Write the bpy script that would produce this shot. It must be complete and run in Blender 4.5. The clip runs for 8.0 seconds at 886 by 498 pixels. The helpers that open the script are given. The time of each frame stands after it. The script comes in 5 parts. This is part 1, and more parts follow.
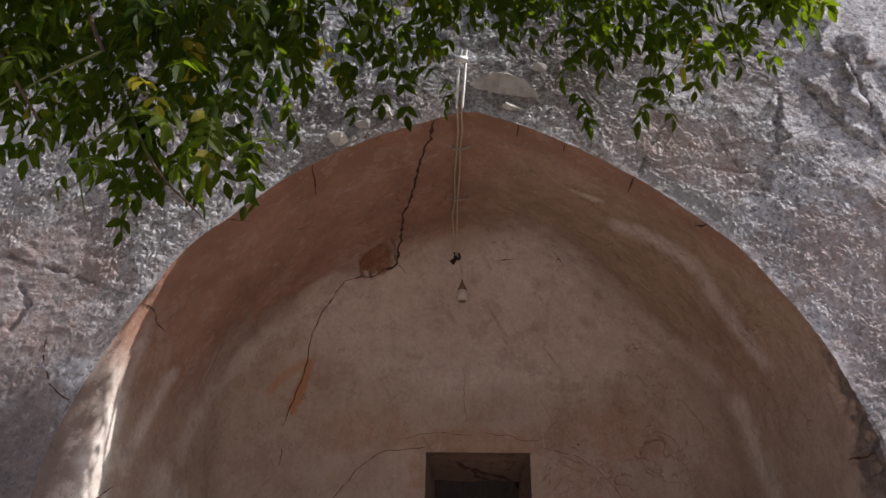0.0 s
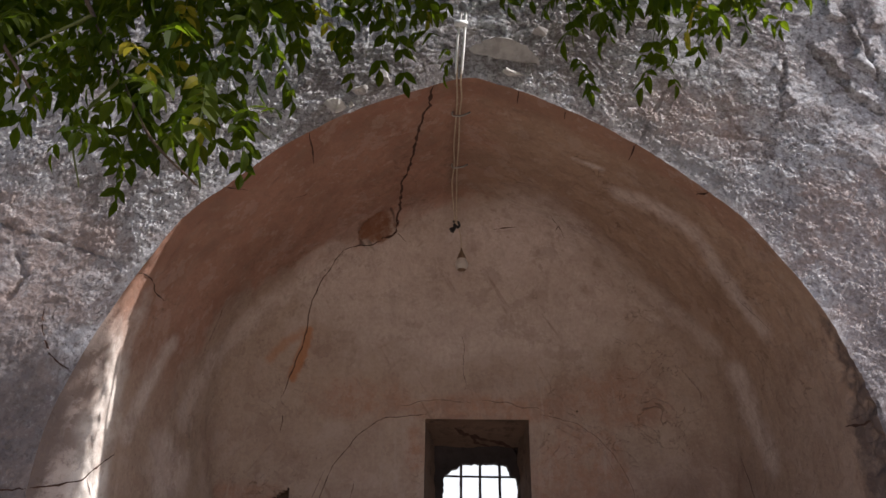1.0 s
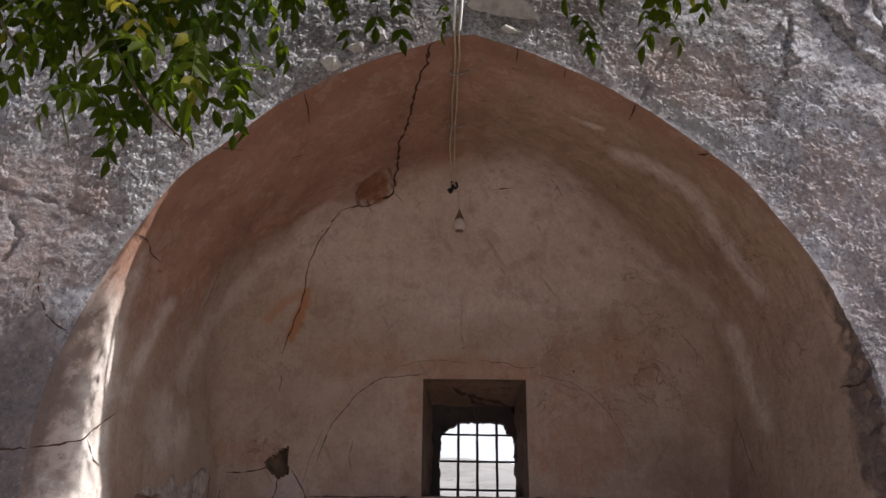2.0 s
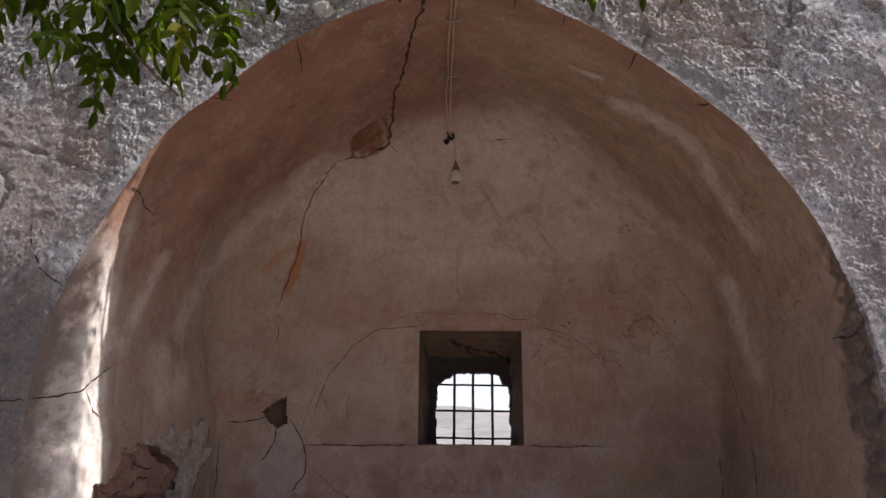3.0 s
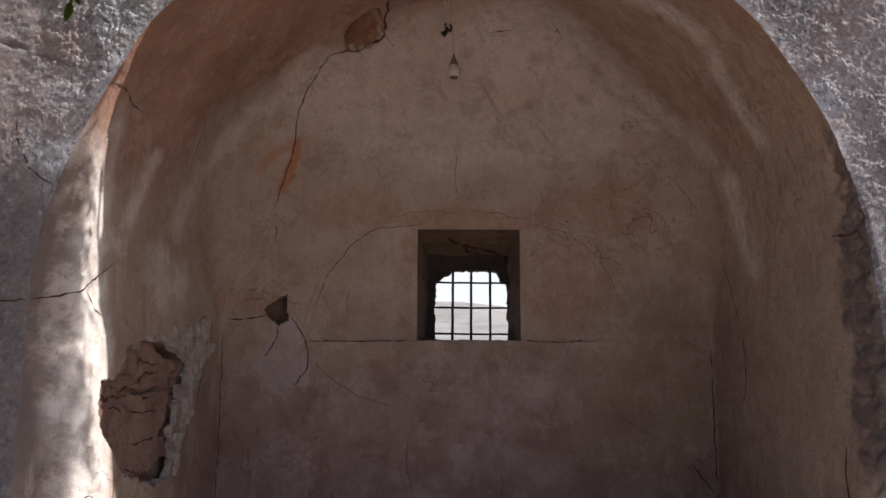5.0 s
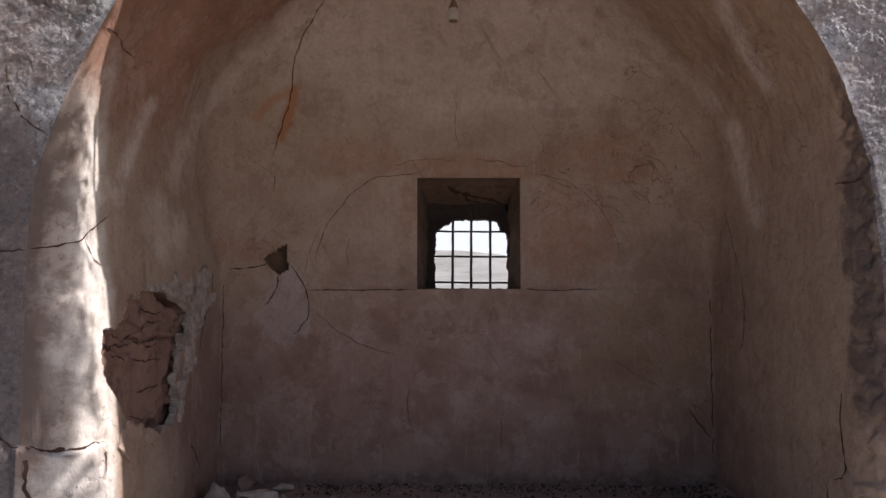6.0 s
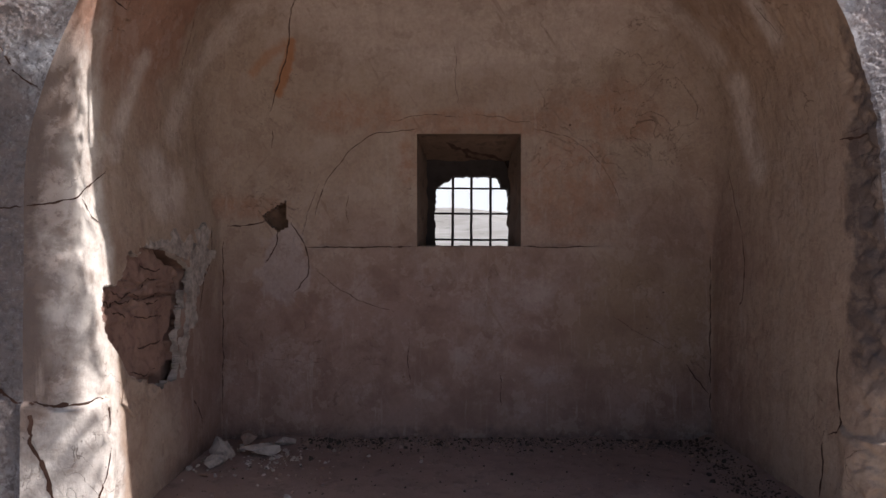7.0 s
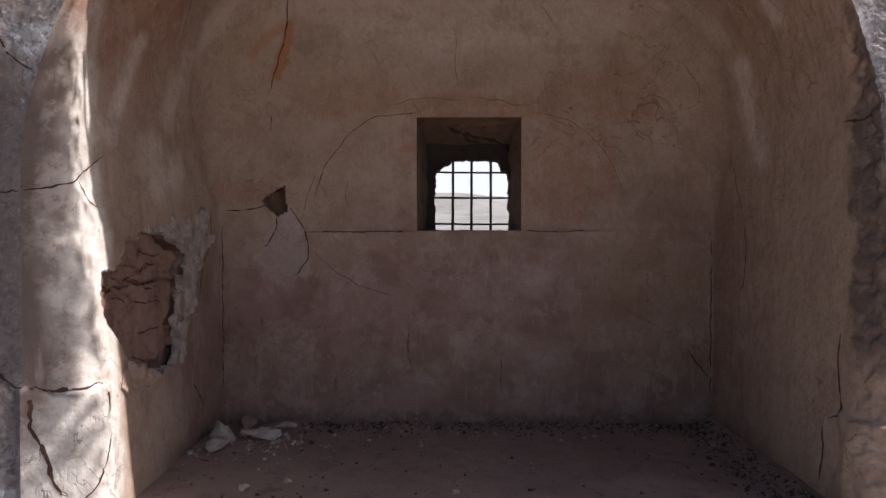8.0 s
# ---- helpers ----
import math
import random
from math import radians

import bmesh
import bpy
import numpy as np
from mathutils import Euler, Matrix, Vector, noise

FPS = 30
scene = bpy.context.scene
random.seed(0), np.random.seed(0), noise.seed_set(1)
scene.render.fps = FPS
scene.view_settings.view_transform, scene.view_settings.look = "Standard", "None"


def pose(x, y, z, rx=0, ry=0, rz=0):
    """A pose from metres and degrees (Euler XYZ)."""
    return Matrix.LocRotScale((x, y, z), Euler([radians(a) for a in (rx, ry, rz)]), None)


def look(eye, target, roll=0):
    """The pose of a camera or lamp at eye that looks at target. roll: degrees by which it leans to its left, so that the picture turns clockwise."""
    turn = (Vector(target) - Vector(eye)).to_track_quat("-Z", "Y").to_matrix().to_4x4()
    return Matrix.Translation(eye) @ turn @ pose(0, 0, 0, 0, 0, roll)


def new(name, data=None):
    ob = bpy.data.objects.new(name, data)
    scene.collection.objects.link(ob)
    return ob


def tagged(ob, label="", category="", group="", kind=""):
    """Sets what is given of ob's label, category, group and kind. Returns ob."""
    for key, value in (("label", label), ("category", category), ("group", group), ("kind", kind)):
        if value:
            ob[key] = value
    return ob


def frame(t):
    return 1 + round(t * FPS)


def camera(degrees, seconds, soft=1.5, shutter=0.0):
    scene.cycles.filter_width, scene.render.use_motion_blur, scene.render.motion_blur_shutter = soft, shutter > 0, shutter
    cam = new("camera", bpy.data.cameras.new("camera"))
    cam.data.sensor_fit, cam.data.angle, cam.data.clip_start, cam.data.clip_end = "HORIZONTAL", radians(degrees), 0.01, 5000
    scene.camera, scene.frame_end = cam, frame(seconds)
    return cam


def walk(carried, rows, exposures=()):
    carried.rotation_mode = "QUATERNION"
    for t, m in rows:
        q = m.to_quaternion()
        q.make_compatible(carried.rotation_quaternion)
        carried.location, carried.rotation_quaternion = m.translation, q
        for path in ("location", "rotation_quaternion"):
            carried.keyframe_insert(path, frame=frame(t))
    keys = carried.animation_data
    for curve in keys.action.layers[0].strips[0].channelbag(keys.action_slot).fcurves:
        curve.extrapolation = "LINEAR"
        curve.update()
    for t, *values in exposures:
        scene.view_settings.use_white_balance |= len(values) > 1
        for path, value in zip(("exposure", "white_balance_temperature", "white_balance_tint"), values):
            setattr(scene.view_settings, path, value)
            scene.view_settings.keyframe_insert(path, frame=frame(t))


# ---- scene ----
cam = camera(65.8, 8.0)

# The way of the camera: seconds, eye, target, roll
PATH = [
    (0, (-0.1572, -2.7508, 1.1173), (-0.1801, -0.9601, 2.0077), 0.66),
    (0.5, (-0.1558, -2.7428, 1.1257), (-0.1781, -0.9320, 1.9745), 0.63),
    (1, (-0.1545, -2.7347, 1.1333), (-0.1762, -0.9033, 1.9366), 0.58),
    (1.5, (-0.1531, -2.7267, 1.1403), (-0.1734, -0.8746, 1.8947), 0.57),
    (3, (-0.1490, -2.7025, 1.1567), (-0.1540, -0.7828, 1.7177), 0.41),
    (3.5, (-0.1477, -2.6945, 1.1608), (-0.1505, -0.7558, 1.6522), 0.29),
    (4, (-0.1463, -2.6864, 1.1641), (-0.1476, -0.7285, 1.5722), 0.22),
    (4.5, (-0.1449, -2.6783, 1.1666), (-0.1458, -0.7076, 1.5076), 0.23),
    (6, (-0.1408, -2.6541, 1.1700), (-0.1423, -0.6578, 1.2921), 0.02),
    (6.5, (-0.1395, -2.6460, 1.1696), (-0.1418, -0.6467, 1.2255), -0.01),
    (7, (-0.1381, -2.6379, 1.1686), (-0.1408, -0.6379, 1.1665), -0.00),
    (7.5, (-0.1367, -2.6298, 1.1668), (-0.1402, -0.6300, 1.1362), -0.10),
    (8, (-0.1354, -2.6216, 1.1643), (-0.1396, -0.6222, 1.1188), -0.09),
]
walk(cam, [(t, look(eye, target, roll)) for t, eye, target, roll in PATH], exposures=[(0, 0.66, 6300, 14), (8, 0.58, 6300, 14)])

# ---- light: a high sun from the right, almost along the facade, and a clear sky ----
TO_SUN = Vector((0.66, -0.10, 0.75)).normalized()
SUN_POWER = 5.0
SKY_POWER = 0.08

world = bpy.data.worlds.new("world")
scene.world = world
world.use_nodes = True
sky = world.node_tree.nodes.new("ShaderNodeTexSky")
sky.sky_type = "NISHITA"
sky.sun_disc = False
sky.dust_density = 2.0
sky.sun_elevation = math.asin(TO_SUN.z)
sky.sun_rotation = math.atan2(TO_SUN.x, TO_SUN.y)
background = world.node_tree.nodes["Background"]
background.inputs["Strength"].default_value = SKY_POWER
world.node_tree.links.new(sky.outputs["Color"], background.inputs["Color"])

sun_data = bpy.data.lights.new("sun", "SUN")
sun_data.energy = SUN_POWER
sun_data.angle = radians(0.53)
sun_data.color = (1.0, 0.95, 0.88)
sun = new("sun", sun_data)
sun.matrix_world = look((TO_SUN * 30)[:], (0, 0, 0))


# ---- materials ----
class Nodes:
    """A small helper that chains shader nodes."""

    def __init__(self, name):
        self.material = bpy.data.materials.new(name)
        self.material.use_nodes = True
        self.tree = self.material.node_tree
        self.bsdf = self.tree.nodes["Principled BSDF"]
        self.coord = self.tree.nodes.new("ShaderNodeTexCoord").outputs["Object"]

    def link(self, value, socket):
        if isinstance(value, bpy.types.NodeSocket):
            self.tree.links.new(value, socket)
        else:
            socket.default_value = value

    def scaled(self, sx, sy, sz, offset=(0, 0, 0)):
        node = self.tree.nodes.new("ShaderNodeMapping")
        node.inputs["Scale"].default_value = (sx, sy, sz)
        node.inputs["Location"].default_value = offset
        self.link(self.coord, node.inputs["Vector"])
        return node.outputs["Vector"]

    def noise(self, scale, detail=4.0, rough=0.55, vector=None, distort=0.0):
        node = self.tree.nodes.new("ShaderNodeTexNoise")
        self.link(self.coord if vector is None else vector, node.inputs["Vector"])
        node.inputs["Scale"].default_value = scale
        node.inputs["Detail"].default_value = detail
        node.inputs["Roughness"].default_value = rough
        node.inputs["Distortion"].default_value = distort
        return node.outputs["Fac"]

    def cells(self, scale, feature="F1", vector=None):
        node = self.tree.nodes.new("ShaderNodeTexVoronoi")
        node.feature = feature
        self.link(self.coord if vector is None else vector, node.inputs["Vector"])
        node.inputs["Scale"].default_value = scale
        return node.outputs["Distance"]

    def ramp(self, value, low, high, a=0.0, b=1.0):
        node = self.tree.nodes.new("ShaderNodeMapRange")
        node.interpolation_type = "SMOOTHSTEP"
        self.link(value, node.inputs["Value"])
        for key, number in (("From Min", low), ("From Max", high), ("To Min", a), ("To Max", b)):
            node.inputs[key].default_value = number
        return node.outputs["Result"]

    def math(self, kind, a, b=0.0):
        node = self.tree.nodes.new("ShaderNodeMath")
        node.operation = kind
        self.link(a, node.inputs[0])
        self.link(b, node.inputs[1])
        return node.outputs["Value"]

    def mix(self, fac, a, b, kind="MIX"):
        node = self.tree.nodes.new("ShaderNodeMix")
        node.data_type = "RGBA"
        node.blend_type = kind
        self.link(fac, node.inputs["Factor"])
        self.link((*a, 1) if isinstance(a, tuple) else a, node.inputs[6])
        self.link((*b, 1) if isinstance(b, tuple) else b, node.inputs[7])
        return node.outputs[2]

    def axis(self, which):
        node = self.tree.nodes.new("ShaderNodeSeparateXYZ")
        self.link(self.coord, node.inputs["Vector"])
        return node.outputs[which]

    def blob(self, centre, size, soft=0.6, wobble=0.35, scale=4.0):
        """1 inside an ellipsoid round centre, with a wavering edge: a patch with a shape of its own."""
        node = self.tree.nodes.new("ShaderNodeMapping")
        node.vector_type = "TEXTURE"
        node.inputs["Location"].default_value = centre
        node.inputs["Scale"].default_value = size
        self.link(self.coord, node.inputs["Vector"])
        length = self.tree.nodes.new("ShaderNodeVectorMath")
        length.operation = "LENGTH"
        self.link(node.outputs["Vector"], length.inputs[0])
        waver = self.math("MULTIPLY", self.math("SUBTRACT", self.noise(scale, 5.0, 0.6), 0.5), wobble * 4)
        return self.ramp(self.math("ADD", length.outputs["Value"], waver), 1.0 - soft / 2, 1.0 + soft / 2, 1.0, 0.0)

    def vector(self, kind, a, b=None, scale=None):
        node = self.tree.nodes.new("ShaderNodeVectorMath")
        node.operation = kind
        self.link(a, node.inputs[0])
        if b is not None:
            self.link(b, node.inputs[1])
        if scale is not None:
            self.link(scale, node.inputs["Scale"])
        return node.outputs["Value" if kind in ("LENGTH", "DOT_PRODUCT") else "Vector"]

    def smear(self, line, radius, soft=0.8, wobble=0.5, scale=7.0):
        """1 along a line of points, fading out at about radius with a wavering edge: a wiped or washed streak."""
        near = None
        for a, b in zip(line, line[1:]):
            a, b = Vector(a), Vector(b)
            from_a = self.vector("SUBTRACT", self.coord, tuple(a))
            share = self.math("MULTIPLY", self.vector("DOT_PRODUCT", from_a, tuple(b - a)), 1 / (b - a).length_squared)
            share = self.math("MINIMUM", self.math("MAXIMUM", share, 0.0), 1.0)
            apart = self.vector("LENGTH", self.vector("SUBTRACT", from_a, self.vector("SCALE", tuple(b - a), scale=share)))
            near = apart if near is None else self.math("MINIMUM", near, apart)
        waver = self.math("MULTIPLY", self.math("SUBTRACT", self.noise(scale, 5.0, 0.65), 0.5), radius * wobble * 4)
        return self.ramp(self.math("ADD", near, waver), radius * (1 - soft), radius * (1 + soft), 1.0, 0.0)

    def outline(self, value, corners):
        """A broken line y(value) through the corners."""
        total, before = corners[0][1], 0.0
        for (x0, y0), (x1, y1) in zip(corners, corners[1:]):
            slope = (y1 - y0) / (x1 - x0)
            total = self.math("ADD", total, self.math("MULTIPLY", self.math("MAXIMUM", self.math("SUBTRACT", value, x0), 0.0), slope - before))
            before = slope
        return total

    def any(self, *values):
        total = values[0]
        for value in values[1:]:
            total = self.math("MAXIMUM", total, value)
        return total

    def bump(self, height, strength=0.5, distance=0.01, below=None):
        node = self.tree.nodes.new("ShaderNodeBump")
        node.inputs["Strength"].default_value = strength
        node.inputs["Distance"].default_value = distance
        self.link(height, node.inputs["Height"])
        if below is not None:
            self.link(below, node.inputs["Normal"])
        return node.outputs["Normal"]

    def done(self, colour, rough=0.9, normal=None, metal=0.0):
        self.link((*colour, 1) if isinstance(colour, tuple) else colour, self.bsdf.inputs["Base Color"])
        self.link(rough, self.bsdf.inputs["Roughness"])
        self.bsdf.inputs["Metallic"].default_value = metal
        self.bsdf.inputs["Specular IOR Level"].default_value = 0.25
        if normal is not None:
            self.link(normal, self.bsdf.inputs["Normal"])
        return self.material


def plaster_material():
    """Old smooth mud plaster: buff, with red-brown worn areas, pale washed patches, orange run marks and grime; vault,
    lower wall and outer jamb are also toned for light and shade.
    """
    n = Nodes("old_plaster")
    big = n.noise(0.9, 5.0, 0.6, distort=0.2)
    mid = n.noise(3.2, 8.0, 0.66, distort=0.25)
    small = n.noise(11.0, 7.0, 0.7, distort=0.2)
    streak = n.noise(6.0, 5.0, 0.6, vector=n.scaled(1.6, 1.6, 0.35))
    fine = n.noise(45.0, 4.0, 0.7)
    across, inward, up = n.axis("X"), n.axis("Y"), n.axis("Z")
    colour = n.mix(n.ramp(big, 0.35, 0.65), (0.355, 0.262, 0.205), (0.40, 0.305, 0.24))
    colour = n.mix(n.ramp(mid, 0.42, 0.66, 0.0, 0.5), colour, (0.275, 0.185, 0.14))
    # the front of the vault wears another coat: reddish over one half, olive brown over the other
    edge = n.outline(across, [(-1.7, 0.62), (-1.52, 0.80), (-1.32, 1.02), (-1.15, 1.16), (-1.0, 1.22), (-0.75, 1.34), (-0.39, 1.31), (-0.08, 1.22), (0.12, 1.04), (0.33, 0.78), (0.6, 0.93), (0.84, 1.08), (1.11, 1.08), (1.31, 0.92), (1.6, 0.9)])
    rough_edge = n.math("ADD", n.math("MULTIPLY", n.math("SUBTRACT", mid, 0.5), 0.75), n.math("MULTIPLY", n.math("SUBTRACT", small, 0.5), 0.2))
    front = n.ramp(n.math("ADD", n.math("SUBTRACT", inward, edge), rough_edge), -0.10, 0.08, 1.0, 0.0)
    front = n.math("MULTIPLY", front, n.ramp(n.math("ADD", up, rough_edge), 1.55, 2.2))
    half = n.ramp(n.math("ADD", across, n.math("MULTIPLY", rough_edge, 1.2)), -0.35, 0.3)
    coat = n.mix(half, n.mix(n.ramp(mid, 0.4, 0.62), (0.31, 0.158, 0.11), (0.235, 0.118, 0.08)), n.mix(n.ramp(mid, 0.4, 0.62), (0.34, 0.228, 0.158), (0.27, 0.177, 0.122)))
    colour = n.mix(n.math("MULTIPLY", front, n.ramp(small, 0.3, 0.7, 0.95, 0.75)), colour, coat)
    lip = n.math("MULTIPLY", n.ramp(n.math("ADD", inward, n.math("MULTIPLY", rough_edge, 0.25)), 0.10, 0.17, 1.0, 0.0), n.ramp(up, 2.2, 2.6))
    colour = n.mix(n.math("MULTIPLY", lip, 0.55), colour, (0.26, 0.125, 0.085))
    # pale patches where the coat has been washed thin, lightened further for bounce light on the vault
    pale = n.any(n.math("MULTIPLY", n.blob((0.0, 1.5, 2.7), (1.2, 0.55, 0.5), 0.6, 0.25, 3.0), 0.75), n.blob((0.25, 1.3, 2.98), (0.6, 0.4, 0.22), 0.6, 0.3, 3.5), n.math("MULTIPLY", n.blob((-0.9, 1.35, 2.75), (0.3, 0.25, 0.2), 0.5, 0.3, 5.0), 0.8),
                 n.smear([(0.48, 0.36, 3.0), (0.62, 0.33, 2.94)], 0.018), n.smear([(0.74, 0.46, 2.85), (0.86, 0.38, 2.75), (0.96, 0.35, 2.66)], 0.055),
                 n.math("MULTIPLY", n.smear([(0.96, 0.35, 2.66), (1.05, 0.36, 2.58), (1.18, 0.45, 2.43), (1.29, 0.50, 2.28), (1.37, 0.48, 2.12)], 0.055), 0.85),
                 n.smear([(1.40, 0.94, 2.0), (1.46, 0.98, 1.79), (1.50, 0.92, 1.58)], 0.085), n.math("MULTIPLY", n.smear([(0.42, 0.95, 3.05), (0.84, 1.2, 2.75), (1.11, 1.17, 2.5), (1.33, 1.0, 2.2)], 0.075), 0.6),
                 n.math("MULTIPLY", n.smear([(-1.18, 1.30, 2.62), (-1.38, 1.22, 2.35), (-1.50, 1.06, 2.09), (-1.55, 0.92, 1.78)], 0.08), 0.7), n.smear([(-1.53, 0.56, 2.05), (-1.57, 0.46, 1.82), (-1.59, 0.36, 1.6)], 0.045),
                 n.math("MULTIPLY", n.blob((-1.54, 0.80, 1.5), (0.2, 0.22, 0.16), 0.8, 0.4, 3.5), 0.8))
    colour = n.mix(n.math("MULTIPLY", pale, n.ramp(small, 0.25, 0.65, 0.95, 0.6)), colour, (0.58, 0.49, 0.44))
    newer = n.blob((-1.12, 1.55, 1.06), (0.15, 0.1, 0.23), 0.25, 0.45, 7.0)
    colour = n.mix(n.math("MULTIPLY", newer, 0.75), colour, (0.41, 0.33, 0.31))
    # pinker repair in the blocked arch beside the window and over it
    pink = n.any(n.blob((0.64, 1.55, 1.52), (0.29, 0.1, 0.33), 0.4, 0.3, 6.0), n.blob((0.05, 1.55, 1.93), (0.5, 0.1, 0.09), 0.7, 0.4, 5.0), n.blob((0.9, 1.55, 2.0), (0.45, 0.1, 0.16), 0.9, 0.5, 4.0),
                 n.blob((-1.3, 1.5, 1.42), (0.24, 0.12, 0.08), 0.6, 0.4, 5.0), n.blob((-0.36, 1.55, 1.7), (0.07, 0.1, 0.14), 0.7, 0.4, 6.0), n.blob((-0.7, 1.55, 2.0), (0.3, 0.1, 0.12), 0.9, 0.5, 6.0))
    colour = n.mix(n.math("MULTIPLY", pink, n.ramp(small, 0.3, 0.66, 0.9, 0.25)), colour, (0.335, 0.185, 0.125))
    # purplish discoloured lower wall, darkened further for the weaker light down there; browner corner
    low_stain_shade = n.any(n.blob((-0.3, 1.55, 0.30), (2.2, 0.9, 0.92), 0.8, 0.2, 2.5), n.math("MULTIPLY", n.blob((1.30, 1.5, 1.1), (0.6, 0.5, 0.45), 1.2, 0.3, 3.0), 0.6))
    colour = n.mix(n.math("MULTIPLY", low_stain_shade, 0.8), colour, n.mix(n.ramp(mid, 0.42, 0.6), (0.25, 0.155, 0.137), (0.19, 0.108, 0.092)))
    ochre = n.blob((1.1, 1.55, 0.75), (0.5, 0.3, 0.4), 0.9, 0.4, 3.0)
    colour = n.mix(n.math("MULTIPLY", ochre, 0.5), colour, (0.25, 0.17, 0.105))
    lime = n.math("MULTIPLY", n.blob((0.0, 1.55, 0.6), (1.6, 0.3, 0.6), 0.8, 0.3, 3.0), n.ramp(n.noise(2.8, 8.0, 0.72, distort=0.2), 0.5, 0.64, 0.0, 0.55))
    colour = n.mix(lime, colour, (0.37, 0.285, 0.26))
    colour = n.mix(n.math("MULTIPLY", newer, 0.6), colour, (0.37, 0.30, 0.285))
    # darker towards the foot of the walls, deeper inside
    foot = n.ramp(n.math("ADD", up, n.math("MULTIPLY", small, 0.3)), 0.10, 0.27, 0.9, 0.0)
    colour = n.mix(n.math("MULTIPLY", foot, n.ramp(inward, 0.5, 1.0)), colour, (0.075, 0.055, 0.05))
    colour = n.mix(n.ramp(streak, 0.55, 0.75, 0.0, 0.35), colour, (0.22, 0.14, 0.105))
    colour = n.mix(n.ramp(fine, 0.35, 0.68, 0.0, 0.22), colour, (0.17, 0.112, 0.09))
    patch = n.noise(5.0, 9.0, 0.7)
    colour = n.mix(n.ramp(patch, 0.555, 0.575, 0.0, 0.22), colour, (0.44, 0.345, 0.30))
    colour = n.mix(n.ramp(patch, 0.44, 0.425, 0.0, 0.25), colour, (0.20, 0.125, 0.095))
    # orange run beside the long crack, brown earth bared in the hollow
    run = n.any(n.smear([(-1.065, 1.52, 2.42), (-1.10, 1.54, 2.27), (-1.15, 1.54, 2.12)], 0.030, 0.5, 0.6, 12.0), n.math("MULTIPLY", n.smear([(-1.10, 1.50, 2.40), (-1.20, 1.48, 2.33), (-1.28, 1.46, 2.22)], 0.028, 0.8, 0.7, 12.0), 0.6))
    colour = n.mix(n.math("MULTIPLY", run, 0.85), colour, (0.36, 0.155, 0.07))
    bare = n.blob((-0.62, 1.25, 3.02), (0.13, 0.13, 0.12), 0.3, 0.25, 9.0)
    colour = n.mix(n.math("MULTIPLY", bare, n.ramp(small, 0.3, 0.6, 0.7, 1.0)), colour, (0.19, 0.085, 0.045))
    # weathered limewashed outer jamb on one side, browned further for leaf shade; grimy crumbled one on the other
    jamb = n.any(n.blob((-1.78, -0.02, 1.0), (0.35, 0.24, 1.3), 0.3, 0.1, 5.0), n.blob((-1.65, 0.0, 0.2), (0.4, 0.30, 0.42), 0.25, 0.1, 5.0))
    colour = n.mix(jamb, colour, n.mix(n.ramp(n.math("ADD", mid, n.math("MULTIPLY", n.math("SUBTRACT", small, 0.5), 0.6)), 0.46, 0.54), (0.35, 0.285, 0.255), (0.19, 0.142, 0.122)))
    # darker fringe along the jamb's outer edge
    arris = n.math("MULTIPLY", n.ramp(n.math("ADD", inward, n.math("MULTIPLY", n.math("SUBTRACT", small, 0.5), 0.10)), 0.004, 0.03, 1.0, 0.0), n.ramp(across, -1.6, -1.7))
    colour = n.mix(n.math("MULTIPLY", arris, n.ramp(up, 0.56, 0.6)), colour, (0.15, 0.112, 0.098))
    # limewash, whitened along the strip where the sun falls
    white = n.any(n.blob((-1.58, 0.17, 0.85), (0.3, 0.13, 1.2), 0.6, 0.25, 5.0), n.blob((-1.62, 0.1, 0.22), (0.25, 0.2, 0.38), 0.5, 0.25, 5.0))
    colour = n.mix(n.math("MULTIPLY", white, n.ramp(small, 0.35, 0.66, 1.0, 0.45)), colour, (0.66, 0.61, 0.565))
    grime = n.math("MULTIPLY", n.blob((1.56, 0.0, 1.15), (0.2, 0.155, 1.0), 0.4, 0.4, 7.0), n.ramp(up, 0.5, 0.75))
    colour = n.mix(n.math("MULTIPLY", grime, n.ramp(small, 0.35, 0.55, 0.6, 1.0)), colour, (0.115, 0.085, 0.075))
    # hairline crazing
    hair = n.math("ABSOLUTE", n.math("SUBTRACT", n.noise(3.4, 4.0, 0.6, distort=0.8), 0.5))
    hair = n.math("MULTIPLY", n.ramp(hair, 0.0, 0.005, 1.0, 0.0), n.ramp(n.noise(1.7, 3.0), 0.5, 0.6))
    colour = n.mix(n.math("MULTIPLY", hair, 0.5), colour, (0.12, 0.075, 0.055))
    specks = n.math("MULTIPLY", n.ramp(n.cells(17.0), 0.03, 0.09, 1.0, 0.0), n.ramp(n.noise(2.6, 3.0), 0.52, 0.62))
    colour = n.mix(n.math("MULTIPLY", specks, 0.7), colour, (0.10, 0.065, 0.05))
    brushed = n.noise(16.0, 5.0, 0.7, vector=n.scaled(1.3, 1.3, 0.16), distort=0.3)
    colour = n.mix(n.ramp(brushed, 0.56, 0.72, 0.0, 0.35), colour, (0.42, 0.345, 0.30))
    # short trowel scratches in several slants
    for slant, share in ((0.6, 0.35), (-0.8, 0.3)):
        scratch = n.noise(14.0, 3.0, 0.6, vector=n.vector("ADD", n.scaled(1.0, 1.0, 0.12), n.vector("SCALE", (slant, 0.0, 0.0), scale=up)))
        colour = n.mix(n.ramp(scratch, 0.66, 0.72, 0.0, share), colour, (0.19, 0.115, 0.085))
    colour = n.mix(n.ramp(small, 0.56, 0.72, 0.0, 0.35), colour, (0.215, 0.145, 0.11))
